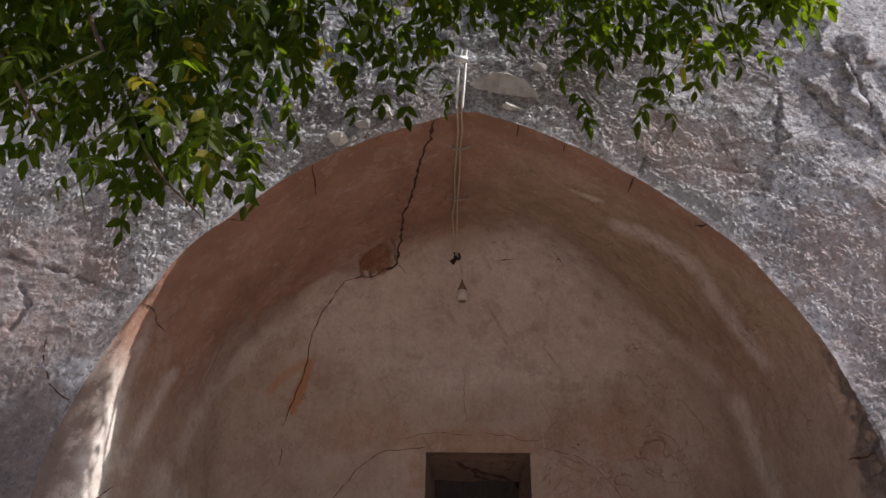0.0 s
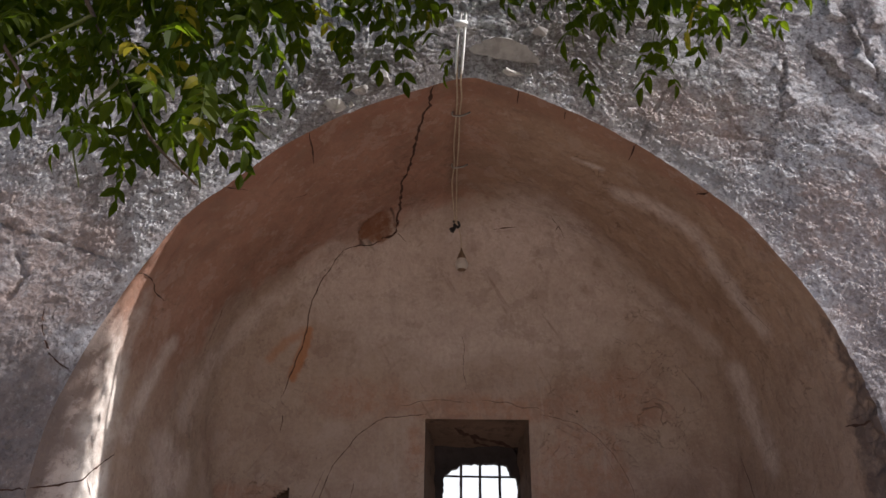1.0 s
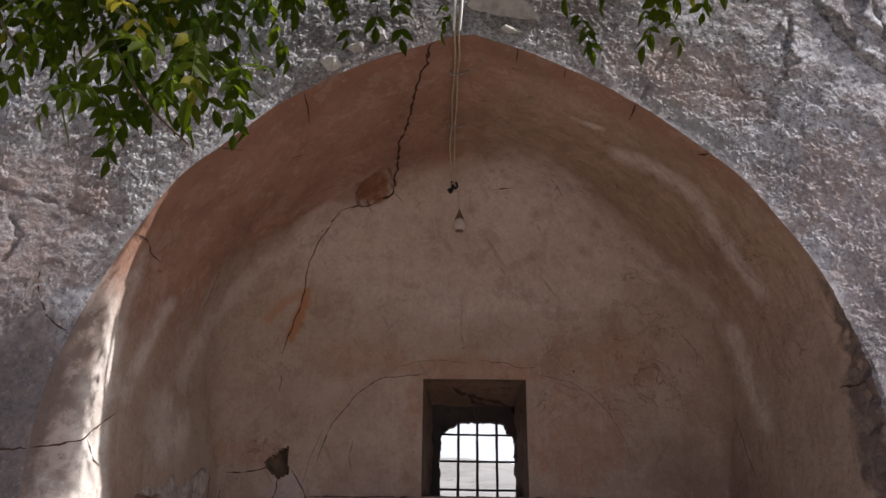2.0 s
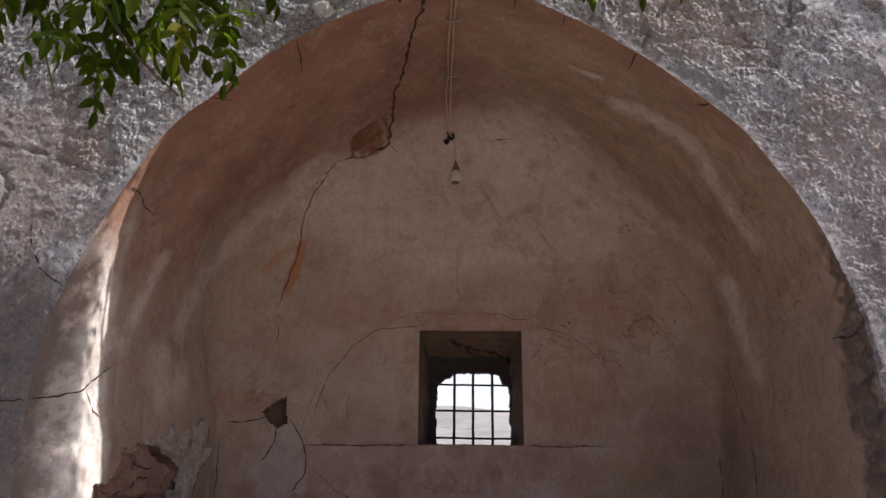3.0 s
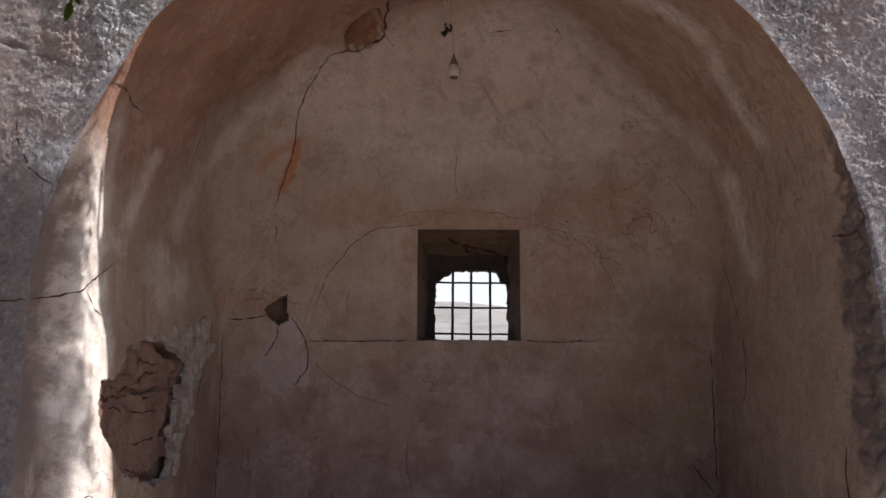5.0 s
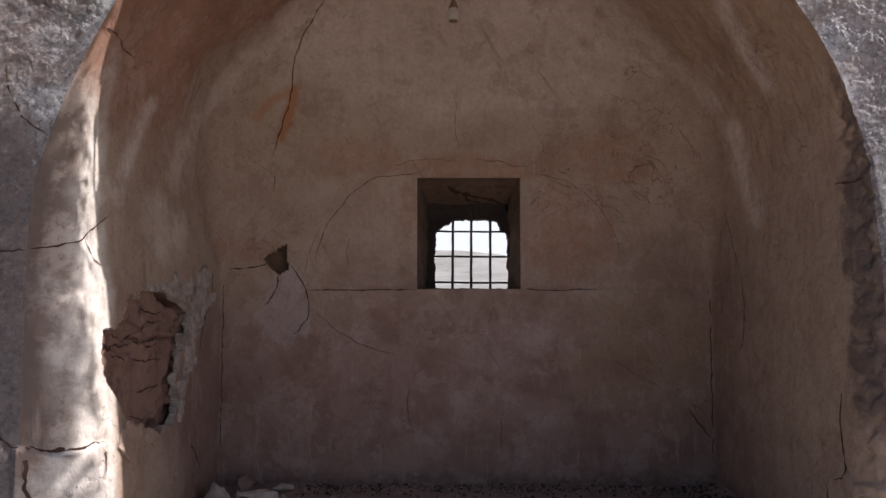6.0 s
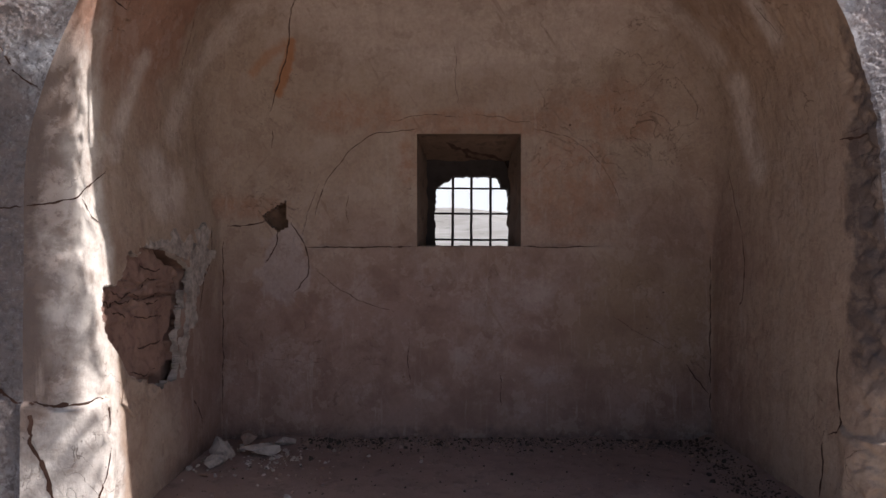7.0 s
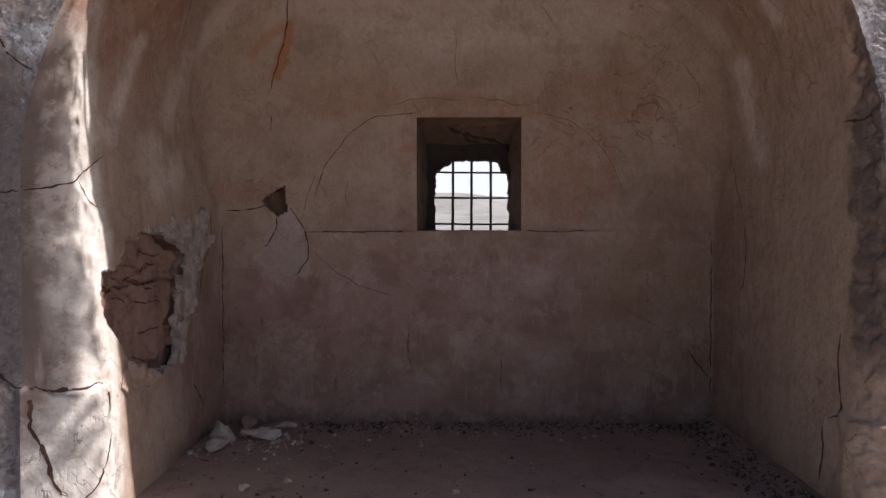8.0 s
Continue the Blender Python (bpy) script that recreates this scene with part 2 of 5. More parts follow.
    trowel = n.noise(9.0, 4.0, 0.55, vector=n.scaled(1.0, 1.0, 0.5), distort=0.4)
    pits = n.ramp(n.cells(38.0), 0.0, 0.16)
    normal = n.bump(n.math("ADD", trowel, n.math("MULTIPLY", small, 0.5)), 0.5, 0.035)
    normal = n.bump(n.math("SUBTRACT", n.math("ADD", n.math("MULTIPLY", fine, 0.8), n.math("MULTIPLY", pits, 0.35)), hair), 0.8, 0.006, normal)
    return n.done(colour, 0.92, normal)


def stucco_material():
    """Weathered thrown plaster of the facade: grey-white crust over pinkish mud."""
    n = Nodes("facade_stucco")
    big = n.noise(1.3, 6.0, 0.65, distort=0.3)
    mid = n.noise(7.0, 7.0, 0.7, distort=0.4)
    grit = n.noise(42.0, 6.0, 0.72, distort=0.5)
    fine = n.noise(120.0, 3.0, 0.7)
    crust = n.ramp(n.math("ADD", big, n.math("MULTIPLY", n.math("SUBTRACT", mid, 0.5), 1.1)), 0.38, 0.56)
    colour = n.mix(crust, (0.33, 0.295, 0.30), (0.53, 0.535, 0.575))
    colour = n.mix(n.ramp(mid, 0.52, 0.66, 0.0, 0.7), colour, (0.29, 0.265, 0.275))
    colour = n.mix(n.ramp(grit, 0.53, 0.58, 0.0, 0.8), colour, (0.13, 0.12, 0.128))
    colour = n.mix(n.ramp(grit, 0.44, 0.38, 0.0, 0.9), colour, (0.78, 0.785, 0.82))
    pink = n.any(n.blob((-2.1, 0.0, 2.2), (0.5, 0.3, 0.42), 0.8, 0.4, 4.0), n.blob((0.95, 0.0, 3.02), (0.3, 0.3, 0.2), 0.8, 0.4, 4.0), n.blob((1.7, 0.0, 2.25), (0.35, 0.3, 0.5), 0.8, 0.4, 4.0), n.blob((-1.75, 0.0, 2.35), (0.2, 0.3, 0.1), 0.8, 0.4, 6.0))
    colour = n.mix(n.math("MULTIPLY", pink, n.ramp(mid, 0.35, 0.65, 0.8, 0.35)), colour, (0.40, 0.315, 0.295))
    dark = n.any(n.blob((-0.6, 0.0, 3.28), (0.4, 0.2, 0.17), 0.8, 0.4, 5.0), n.blob((1.62, 0.0, 1.4), (0.10, 0.3, 0.8), 0.8, 0.4, 5.0), n.blob((0.1, 0.0, 3.4), (0.6, 0.2, 0.13), 0.8, 0.5, 5.0))
    colour = n.mix(n.math("MULTIPLY", dark, n.ramp(grit, 0.4, 0.6, 0.3, 0.8)), colour, (0.19, 0.165, 0.165))
    # grey cement smear along the arch's edge
    cement = n.smear([(0.72, 0.0, 2.98), (0.95, 0.0, 2.76), (1.12, 0.0, 2.6)], 0.06, 0.5, 0.5, 6.0)
    colour = n.mix(n.math("MULTIPLY", cement, 0.75), colour, (0.28, 0.27, 0.28))
    # brown weathering low on the left, darkened further for the tree's shade
    stain_shade = n.blob((-1.95, 0.0, 1.0), (0.5, 0.3, 0.95), 0.6, 0.35, 4.0)
    colour = n.mix(n.math("MULTIPLY", stain_shade, 0.8), colour, n.mix(n.ramp(mid, 0.4, 0.6), (0.24, 0.19, 0.175), (0.14, 0.108, 0.10)))
    panel = n.blob((-2.45, 0.0, 3.05), (0.3, 0.3, 0.22), 0.2, 0.15, 4.0)
    colour = n.mix(n.math("MULTIPLY", panel, 0.8), colour, (0.58, 0.58, 0.60))
    colour = n.mix(n.ramp(fine, 0.45, 0.7, 0.0, 0.35), colour, (0.24, 0.21, 0.21))
    flakes = n.ramp(n.cells(19.0), 0.1, 0.6, 1.0, 0.0)
    normal = n.bump(n.math("ADD", n.noise(16.0, 6.0, 0.75, distort=0.6), n.math("MULTIPLY", flakes, 0.3)), 0.9, 0.02)
    normal = n.bump(n.math("MULTIPLY", grit, -1.0), 1.0, 0.016, normal)
    normal = n.bump(fine, 0.5, 0.003, normal)
    return n.done(colour, 0.9, normal)


def earth_material(name, a, b, c, scale=1.0):
    n = Nodes(name)
    big = n.noise(1.4 * scale, 5.0, 0.6, distort=0.5)
    mid = n.noise(9.0 * scale, 6.0, 0.7)
    fine = n.noise(70.0 * scale, 3.0, 0.7)
    colour = n.mix(n.ramp(big, 0.35, 0.65), a, b)
    colour = n.mix(n.ramp(mid, 0.5, 0.72, 0.0, 0.8), colour, c)
    colour = n.mix(n.ramp(fine, 0.55, 0.8, 0.0, 0.4), colour, b)
    normal = n.bump(mid, 0.6, 0.02 / scale)
    normal = n.bump(fine, 0.7, 0.006 / scale, normal)
    return n.done(colour, 0.95, normal)


def plain_material(name, colour, rough=0.6, metal=0.0, vary=0.3, scale=30.0):
    n = Nodes(name)
    dark = tuple(c * (1 - vary) for c in colour)
    grain = n.noise(scale, 5.0, 0.65)
    return n.done(n.mix(n.ramp(grain, 0.35, 0.7), colour, dark), rough, n.bump(grain, 0.3, 0.003), metal)


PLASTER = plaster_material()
STUCCO = stucco_material()
DIRT = earth_material("trodden_earth", (0.22, 0.15, 0.13), (0.27, 0.19, 0.165), (0.14, 0.095, 0.085))
RUBBLE_MUD = earth_material("mud_core", (0.20, 0.118, 0.096), (0.26, 0.162, 0.13), (0.105, 0.06, 0.05), 1.5)
# darker than the other mud: the hole's shade is put into the colour
SHADED_HOLE_MUD = earth_material("shaded_hole_mud", (0.13, 0.078, 0.054), (0.18, 0.11, 0.076), (0.06, 0.038, 0.028), 1.5)


def ground_material():
    """Brown trodden earth round the building, turning into pale dry soil with scrub on the hills."""
    n = Nodes("dry_ground")
    big, mid, far = n.noise(0.56, 5.0, 0.6), n.noise(3.6, 6.0, 0.7), n.noise(0.05, 6.0, 0.65)
    # out of view; tone set by how much light it bounces into the recess
    near = n.mix(n.ramp(mid, 0.4, 0.66), n.mix(n.ramp(big, 0.35, 0.65), (0.33, 0.28, 0.24), (0.38, 0.33, 0.285)), (0.26, 0.22, 0.19))
    hill = n.mix(n.ramp(far, 0.42, 0.6), (0.29, 0.28, 0.27), (0.235, 0.225, 0.21))
    hill = n.mix(n.ramp(n.noise(0.25, 4.0, 0.6), 0.6, 0.66, 0.0, 0.5), hill, (0.12, 0.12, 0.105))
    return n.done(n.mix(n.ramp(n.axis("Y"), 8.0, 26.0), near, hill), 0.95, n.bump(mid, 0.6, 0.04))


SAND = ground_material()
# dark because the shade inside the window reveal is put into the colour
SHADED_REVEAL_MUD = earth_material("shaded_reveal_mud", (0.13, 0.082, 0.058), (0.17, 0.11, 0.08), (0.06, 0.038, 0.028), 1.3)
# near black: shade round the outer opening, put into the colour
SHADED_EDGE_MUD = earth_material("shaded_edge_mud", (0.035, 0.026, 0.023), (0.05, 0.038, 0.034), (0.02, 0.015, 0.013), 1.5)


# ---- shared builders ----
def part(name, bm, material, parent=None, label="", smooth=True):
    """One mesh object out of a bmesh, under a thing or at top level."""
    mesh = bpy.data.meshes.new(name)
    bm.to_mesh(mesh)
    bm.free()
    mesh.materials.append(material)
    if smooth:
        mesh.polygons.foreach_set("use_smooth", [True] * len(mesh.polygons))
    ob = new(name, mesh)
    if parent is not None:
        ob.parent = parent
    if label:
        ob["label"] = label
    return ob


def sheet_object(name, points, material, keep=None, normals=None):
    """A grid of points (rows x columns x 3) as one mesh; keep: which cells stay; normals: one for each point, where sheets meet smoothly."""
    rows, cols = points.shape[:2]
    index = np.arange(rows * cols).reshape(rows, cols)
    quads = np.stack([index[:-1, :-1], index[:-1, 1:], index[1:, 1:], index[1:, :-1]], -1).reshape(-1, 4)
    if keep is not None:
        quads = quads[keep.reshape(-1)]
    mesh = bpy.data.meshes.new(name)
    used, inverse = np.unique(quads, return_inverse=True)
    mesh.from_pydata(points.reshape(-1, 3)[used].tolist(), [], inverse.reshape(-1, 4).tolist())
    mesh.materials.append(material)
    mesh.polygons.foreach_set("use_smooth", [True] * len(mesh.polygons))
    mesh.update()
    if normals is not None:
        mesh.normals_split_custom_set_from_vertices(normals.reshape(-1, 3)[used].tolist())
    return new(name, mesh)


def broken_edge(name, points, gone, backward, depth, material, parent, label):
    """The thickness of a coat along the rim of the cells that are gone: a ragged band that runs backward from the rim."""
    bm = bmesh.new()
    made = {}

    def pair(i, j):
        if (i, j) not in made:
            p = Vector(points[i, j])
            b = Vector(backward[i, j] if backward.ndim == 3 else backward)
            d = depth * (1 + 0.6 * noise.noise(p * 23))
            made[i, j] = (bm.verts.new(p), bm.verts.new(p + b * d))
        return made[i, j]

    rows, cols = gone.shape
    for i, j in zip(*np.nonzero(gone)):
        for di, dj, a, b in ((-1, 0, (0, 0), (0, 1)), (1, 0, (1, 1), (1, 0)), (0, -1, (1, 0), (0, 0)), (0, 1, (0, 1), (1, 1))):
            u, v = i + di, j + dj
            if 0 <= u < rows and 0 <= v < cols and not gone[u, v]:
                p, q = pair(i + a[0], j + a[1]), pair(i + b[0], j + b[1])
                bm.faces.new((p[0], q[0], q[1], p[1]))
    return part(name, bm, material, parent, label, smooth=False)


def refined(values, down, over):
    """A grid of values with down x over cells for each old one."""
    rows, cols = values.shape[:2]
    u, v = np.linspace(0, rows - 1, (rows - 1) * down + 1), np.linspace(0, cols - 1, (cols - 1) * over + 1)
    i, j = np.minimum(u.astype(int), rows - 2), np.minimum(v.astype(int), cols - 2)
    a, b = (u - i)[:, None, None], (v - j)[None, :, None]
    grid = lambda di, dj: values[(i + di)[:, None], (j + dj)[None, :]]
    return (grid(0, 0) * (1 - a) + grid(1, 0) * a) * (1 - b) + (grid(0, 1) * (1 - a) + grid(1, 1) * a) * b


def noise_field(points, scale, octaves=3, offset=0.0, kind="fractal"):
    """Noise in -1..1 at each of the points."""
    flat = points.reshape(-1, 3)
    out = np.empty(len(flat))
    for i, (x, y, z) in enumerate((flat * scale + offset).tolist()):
        if kind == "fractal":
            out[i] = noise.fractal((x, y, z), 1.0, 2.0, octaves, noise_basis="PERLIN_ORIGINAL")
        else:
            out[i] = noise.ridged_multi_fractal((x, y, z), 0.9, 2.0, octaves, 1.0, 2.0, noise_basis="PERLIN_ORIGINAL") - 1.0
    return out.reshape(points.shape[:-1])


def normals_of(points):
    du = np.gradient(points, axis=0)
    dv = np.gradient(points, axis=1)
    n = np.cross(du, dv)
    return n / np.maximum(np.linalg.norm(n, axis=-1, keepdims=True), 1e-9)


def catmull(values, count):
    """A smooth curve through the rows of values, resampled to count rows evenly along its length."""
    v = np.asarray(values, float)
    v = np.vstack([2 * v[0] - v[1], v, 2 * v[-1] - v[-2]])
    fine = []
    for i in range(1, len(v) - 2):
        for t in np.linspace(0, 1, 24, endpoint=False):
            a, b, c, d = v[i - 1], v[i], v[i + 1], v[i + 2]
            fine.append(0.5 * (2 * b + (c - a) * t + (2 * a - 5 * b + 4 * c - d) * t * t + (3 * b - a - 3 * c + d) * t ** 3))
    fine.append(v[-2])
    fine = np.array(fine)
    along = np.r_[0, np.cumsum(np.linalg.norm(np.diff(fine[:, [1, 3]], axis=0), axis=1))]
    where = np.linspace(0, along[-1], count)
    return np.stack([np.interp(where, along, fine[:, k]) for k in range(v.shape[1])], -1)


def inside(px, pz, outline):
    """Which of the points lie inside the closed outline."""
    result = np.zeros(px.shape, bool)
    for (x0, z0), (x1, z1) in zip(outline, outline[1:] + outline[:1]):
        cross = (z0 > pz) != (z1 > pz)
        at = x0 + (pz - z0) * (x1 - x0) / ((z1 - z0) if z1 != z0 else 1e-9)
        result ^= cross & (px < at)
    return result


# ---- the arched recess: x of the facade's edge, of the jamb behind it and of the back end, each at height z ----
DEPTH = 1.55
ARCH = [
    (-1.76, -1.50, -1.50, 0.0), (-1.76, -1.53, -1.50, 0.5), (-1.76, -1.57, -1.50, 1.0), (-1.75, -1.60, -1.51, 1.5), (-1.68, -1.59, -1.51, 1.8),
    (-1.58, -1.55, -1.49, 2.05), (-1.46, -1.46, -1.42, 2.29), (-1.34, -1.34, -1.32, 2.48), (-1.19, -1.19, -1.18, 2.64), (-1.0, -1.0, -1.0, 2.81),
    (-0.8, -0.8, -0.8, 2.95), (-0.57, -0.57, -0.57, 3.075), (-0.32, -0.32, -0.32, 3.18), (-0.08, -0.08, -0.08, 3.25), (0.12, 0.12, 0.12, 3.19),
    (0.39, 0.39, 0.39, 3.065), (0.7, 0.7, 0.7, 2.88), (1.0, 1.0, 0.99, 2.63), (1.2, 1.2, 1.18, 2.42), (1.39, 1.39, 1.35, 2.08),
    (1.47, 1.46, 1.44, 1.84), (1.53, 1.50, 1.49, 1.55), (1.57, 1.51, 1.5, 1.0), (1.58, 1.51, 1.5, 0.45), (1.58, 1.50, 1.5, 0.0),
]
PROFILE = catmull(ARCH, 1100)


def shell_points():
    """The smooth lining: jambs and vault, turning into the back wall in a soft hollow above, a sharp corner below."""
    count = len(PROFILE)
    z = PROFILE[:, 3]
    ease = np.clip((z - 1.1) / 0.9, 0, 1)
    radius = 0.02 + 0.42 * ease * ease * (3 - 2 * ease)
    depths = np.r_[0.2 * np.linspace(0, 1, 30) ** 1.5, np.linspace(0.2, 1.0, 100)[1:]]
    out = []
    straight = DEPTH - radius
    for d in depths:
        y = d * straight
        near = np.clip(1 - y / 0.2, 0, 1) ** 5.0
        far = np.clip((y - 0.2) / (DEPTH - 0.2), 0, 1)
        x = PROFILE[:, 1] * (1 - far) + PROFILE[:, 2] * far + (PROFILE[:, 0] - PROFILE[:, 1]) * near
        out.append(np.stack([x, y, z], -1))
    last = out[-1]
    tangent = np.gradient(last[:, [0, 2]], axis=0)
    tangent /= np.linalg.norm(tangent, axis=1, keepdims=True)
    inward = np.stack([tangent[:, 1], -tangent[:, 0]], -1)
    for a in np.linspace(0, math.pi / 2, 26)[1:]:
        y = straight + (radius + 0.004) * math.sin(a)
        shift = (radius * (1 - math.cos(a)))[:, None] * inward
        out.append(np.stack([last[:, 0] + shift[:, 0], y, z + shift[:, 1]], -1))
    return np.stack(out, 1)


SHELL = shell_points()
INWARD = normals_of(SHELL)
INWARD *= -np.sign(INWARD[len(PROFILE) // 2, 60, 2])
waves = noise_field(SHELL, 2.2, 3, 3.0) * 0.010 + noise_field(SHELL, 11.0, 3, 9.0) * 0.003
waves *= np.clip((DEPTH - SHELL[..., 1]) / 0.1, 0, 1)


def step(value, low, high):
    t = np.clip((value - low) / (high - low), 0, 1)
    return t * t * (3 - 2 * t)


# the thicker plinth coat at the foot of both piers, with a broken upper edge
ragged = noise_field(SHELL, 5.0, 4, 21.0) * 0.06
at_front = 1 - step(SHELL[..., 1] + ragged, 0.14, 0.24)
plinth_top = np.where(SHELL[..., 0] < 0, 0.545, 0.42)
waves += 0.03 * at_front * (1 - step(SHELL[..., 2] + ragged * 0.5, plinth_top, plinth_top + 0.014)) * (np.abs(SHELL[..., 0]) > 1.3)
# crumbled outer edge of the right-hand jamb
crumble = (1 - step(SHELL[..., 1], 0.06, 0.16)) * (SHELL[..., 0] > 1.3) * step(-SHELL[..., 2], -2.1, -1.7)
waves -= crumble * (0.012 + 0.03 * np.clip(noise_field(SHELL, 14.0, 4, 31.0) + 0.2, 0, 1))
# hollow where the coat fell off below the crown
HOLLOW = [(-0.75, 1.30), (-0.73, 1.21), (-0.63, 1.09), (-0.54, 1.08), (-0.51, 1.27), (-0.53, 1.33), (-0.67, 1.35)]
fallen = inside(SHELL[..., 0] + ragged * 0.4, SHELL[..., 1] + ragged * 0.3, HOLLOW) & (SHELL[..., 2] > 2.8)
waves -= fallen * 0.05
SHELL = SHELL + INWARD * waves[..., None]
SHELL_NORMALS = normals_of(SHELL)
SHELL_NORMALS *= -np.sign(SHELL_NORMALS[len(PROFILE) // 2, 60, 2])
# ---- materials of the things ----
CRACK = plain_material("crack_shadow", (0.07, 0.037, 0.027), 1.0)
IRON = plain_material("rusty_iron", (0.05, 0.04, 0.036), 0.75, 0.4)
CHALK = plain_material("pale_plaster_lump", (0.42, 0.35, 0.315), 0.95, 0.0, 0.5, 18.0)
MUD_LUMP = plain_material("mud_lump", (0.30, 0.20, 0.16), 0.95, 0.0, 0.4, 22.0)
STONE = plain_material("grey_stone", (0.42, 0.40, 0.39), 0.9, 0.0, 0.35, 14.0)
WHITE_STONE = plain_material("white_stone", (0.56, 0.54, 0.52), 0.9, 0.0, 0.35, 14.0)
CABLE = plain_material("buff_cable", (0.50, 0.40, 0.29), 0.6, 0.0, 0.3, 60.0)
TAPE = plain_material("white_tape", (0.80, 0.80, 0.80), 0.5, 0.0, 0.1, 40.0)
BLACK = plain_material("black_tape", (0.015, 0.015, 0.016), 0.5)
SOCKET = plain_material("brown_socket", (0.20, 0.13, 0.085), 0.6)
BULB = plain_material("milky_bulb", (0.50, 0.45, 0.40), 0.35, 0.0, 0.15, 12.0)
BARK = earth_material("bark", (0.09, 0.06, 0.045), (0.12, 0.085, 0.065), (0.05, 0.035, 0.028), 3.0)
ZINC = plain_material("dull_zinc", (0.36, 0.34, 0.32), 0.5, 0.6)
GREEN_TWIG = plain_material("green_twig", (0.14, 0.16, 0.05), 0.6)


def leaf_material(name, per_object):
    n = Nodes(name)
    if per_object:
        vary = n.tree.nodes.new("ShaderNodeObjectInfo").outputs["Random"]
    else:
        vary = n.tree.nodes.new("ShaderNodeNewGeometry").outputs["Random Per Island"]
    colour = n.mix(vary, (0.006, 0.016, 0.0015), (0.036, 0.046, 0.003))
    colour = n.mix(n.ramp(vary, 0.93, 0.97), colour, (0.30, 0.24, 0.02))
    colour = n.mix(n.ramp(n.noise(25.0), 0.4, 0.7, 0.0, 0.4), colour, (0.015, 0.03, 0.005))
    n.done(colour, 0.5, n.bump(n.noise(160.0, 2.0), 0.3, 0.002))
    n.bsdf.inputs["Specular IOR Level"].default_value = 0.06
    glow = n.tree.nodes.new("ShaderNodeBsdfTranslucent")
    n.link(n.mix(0.65, colour, (0.28, 0.42, 0.012)), glow.inputs["Color"])
    blend = n.tree.nodes.new("ShaderNodeMixShader")
    blend.inputs["Fac"].default_value = 0.38
    n.link(n.bsdf.outputs["BSDF"], blend.inputs[1])
    n.link(glow.outputs["BSDF"], blend.inputs[2])
    n.link(blend.outputs["Shader"], n.tree.nodes["Material Output"].inputs["Surface"])
    return n.material


LEAF = leaf_material("leaf_green", True)
CROWN_LEAF = leaf_material("crown_green", False)


# ---- walls of the recess ----
def cell_centres(points):
    return (points[:-1, :-1] + points[1:, :-1] + points[:-1, 1:] + points[1:, 1:]) / 4


SPRING_LEFT = int(np.argmax(PROFILE[:, 3] > 1.62))
SPRING_RIGHT = len(PROFILE) - int(np.argmax(PROFILE[::-1, 3] > 1.62))

# outline, along the depth and the height, of the place where the coat has broken off the left-hand wall
BREAK = [(0.57, 1.18), (0.80, 1.185), (1.02, 1.10), (1.13, 1.05), (0.99, 0.93), (0.97, 0.81), (0.91, 0.70), (0.94, 0.57), (0.89, 0.50),
         (0.69, 0.49), (0.50, 0.555), (0.39, 0.615), (0.34, 0.68), (0.24, 0.79), (0.20, 0.88), (0.22, 1.01), (0.37, 1.03), (0.42, 1.10)]
left_points = refined(SHELL[: SPRING_LEFT + 1], 2, 3)
left_normals, left_inward = refined(SHELL_NORMALS[: SPRING_LEFT + 1], 2, 3), refined(INWARD[: SPRING_LEFT + 1], 2, 3)
mid = cell_centres(left_points)
jag = noise_field(mid, 18.0, 4, 13.0) * 0.03
broken = inside(mid[..., 1] + jag, mid[..., 2] - jag, BREAK)
around_cell = np.zeros(left_points.shape[:2])
for di in (0, 1):
    for dj in (0, 1):
        around_cell[di : di + broken.shape[0], dj : dj + broken.shape[1]] += broken
on_rim = (around_cell > 0) & (around_cell < 4)
left_points = left_points.copy()
left_points[on_rim, 1:] += np.random.default_rng(4).normal(0, 0.0016, (int(on_rim.sum()), 2))
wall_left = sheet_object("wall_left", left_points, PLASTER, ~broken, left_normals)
broken_edge("plaster_edge", left_points, broken, -left_inward, 0.035, CHALK, wall_left, "pale broken edge of the plaster coat")
tagged(wall_left, "smooth mud-plastered side wall of the recess, broken open in one place", "wall", kind="structure")
vault = sheet_object("ceiling", SHELL[SPRING_LEFT : SPRING_RIGHT + 1], PLASTER, None, SHELL_NORMALS[SPRING_LEFT : SPRING_RIGHT + 1])
tagged(vault, "smooth brown plastered vault with a long crack", "ceiling", kind="structure")
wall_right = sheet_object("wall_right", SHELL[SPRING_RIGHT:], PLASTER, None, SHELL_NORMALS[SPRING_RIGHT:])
tagged(wall_right, "smooth mud-plastered side wall of the recess, cracked", "wall", kind="structure")

# mud core behind the broken coat, parted from it by a deep gap
GAP = [(0.78, 1.155), (0.93, 1.11), (1.07, 1.06), (1.0, 0.98), (0.975, 0.88), (0.975, 0.76), (0.885, 0.70), (0.915, 0.615), (0.89, 0.53), (0.80, 0.49)]
gy, gz = np.meshgrid(np.linspace(0.15, 1.45, 220), np.linspace(0.3, 1.4, 190), indexing="ij")
front_x = -1.50 - 0.07 * gz
core = np.stack([front_x + (-1.50 - front_x) * np.clip((gy - 0.2) / 1.35, 0, 1) - 0.04, gy, gz], -1)
courses = np.abs(((gz + 0.03 * noise_field(core, 6.0, 2, 5.0)) / 0.085) % 1.0 - 0.5)
stony = step(gz + 0.04 * noise_field(core, 5.0, 2, 8.0), 0.86, 0.90) * (1 - step(gz + 0.05 * noise_field(core, 5.0, 2, 9.0), 0.99, 1.03))
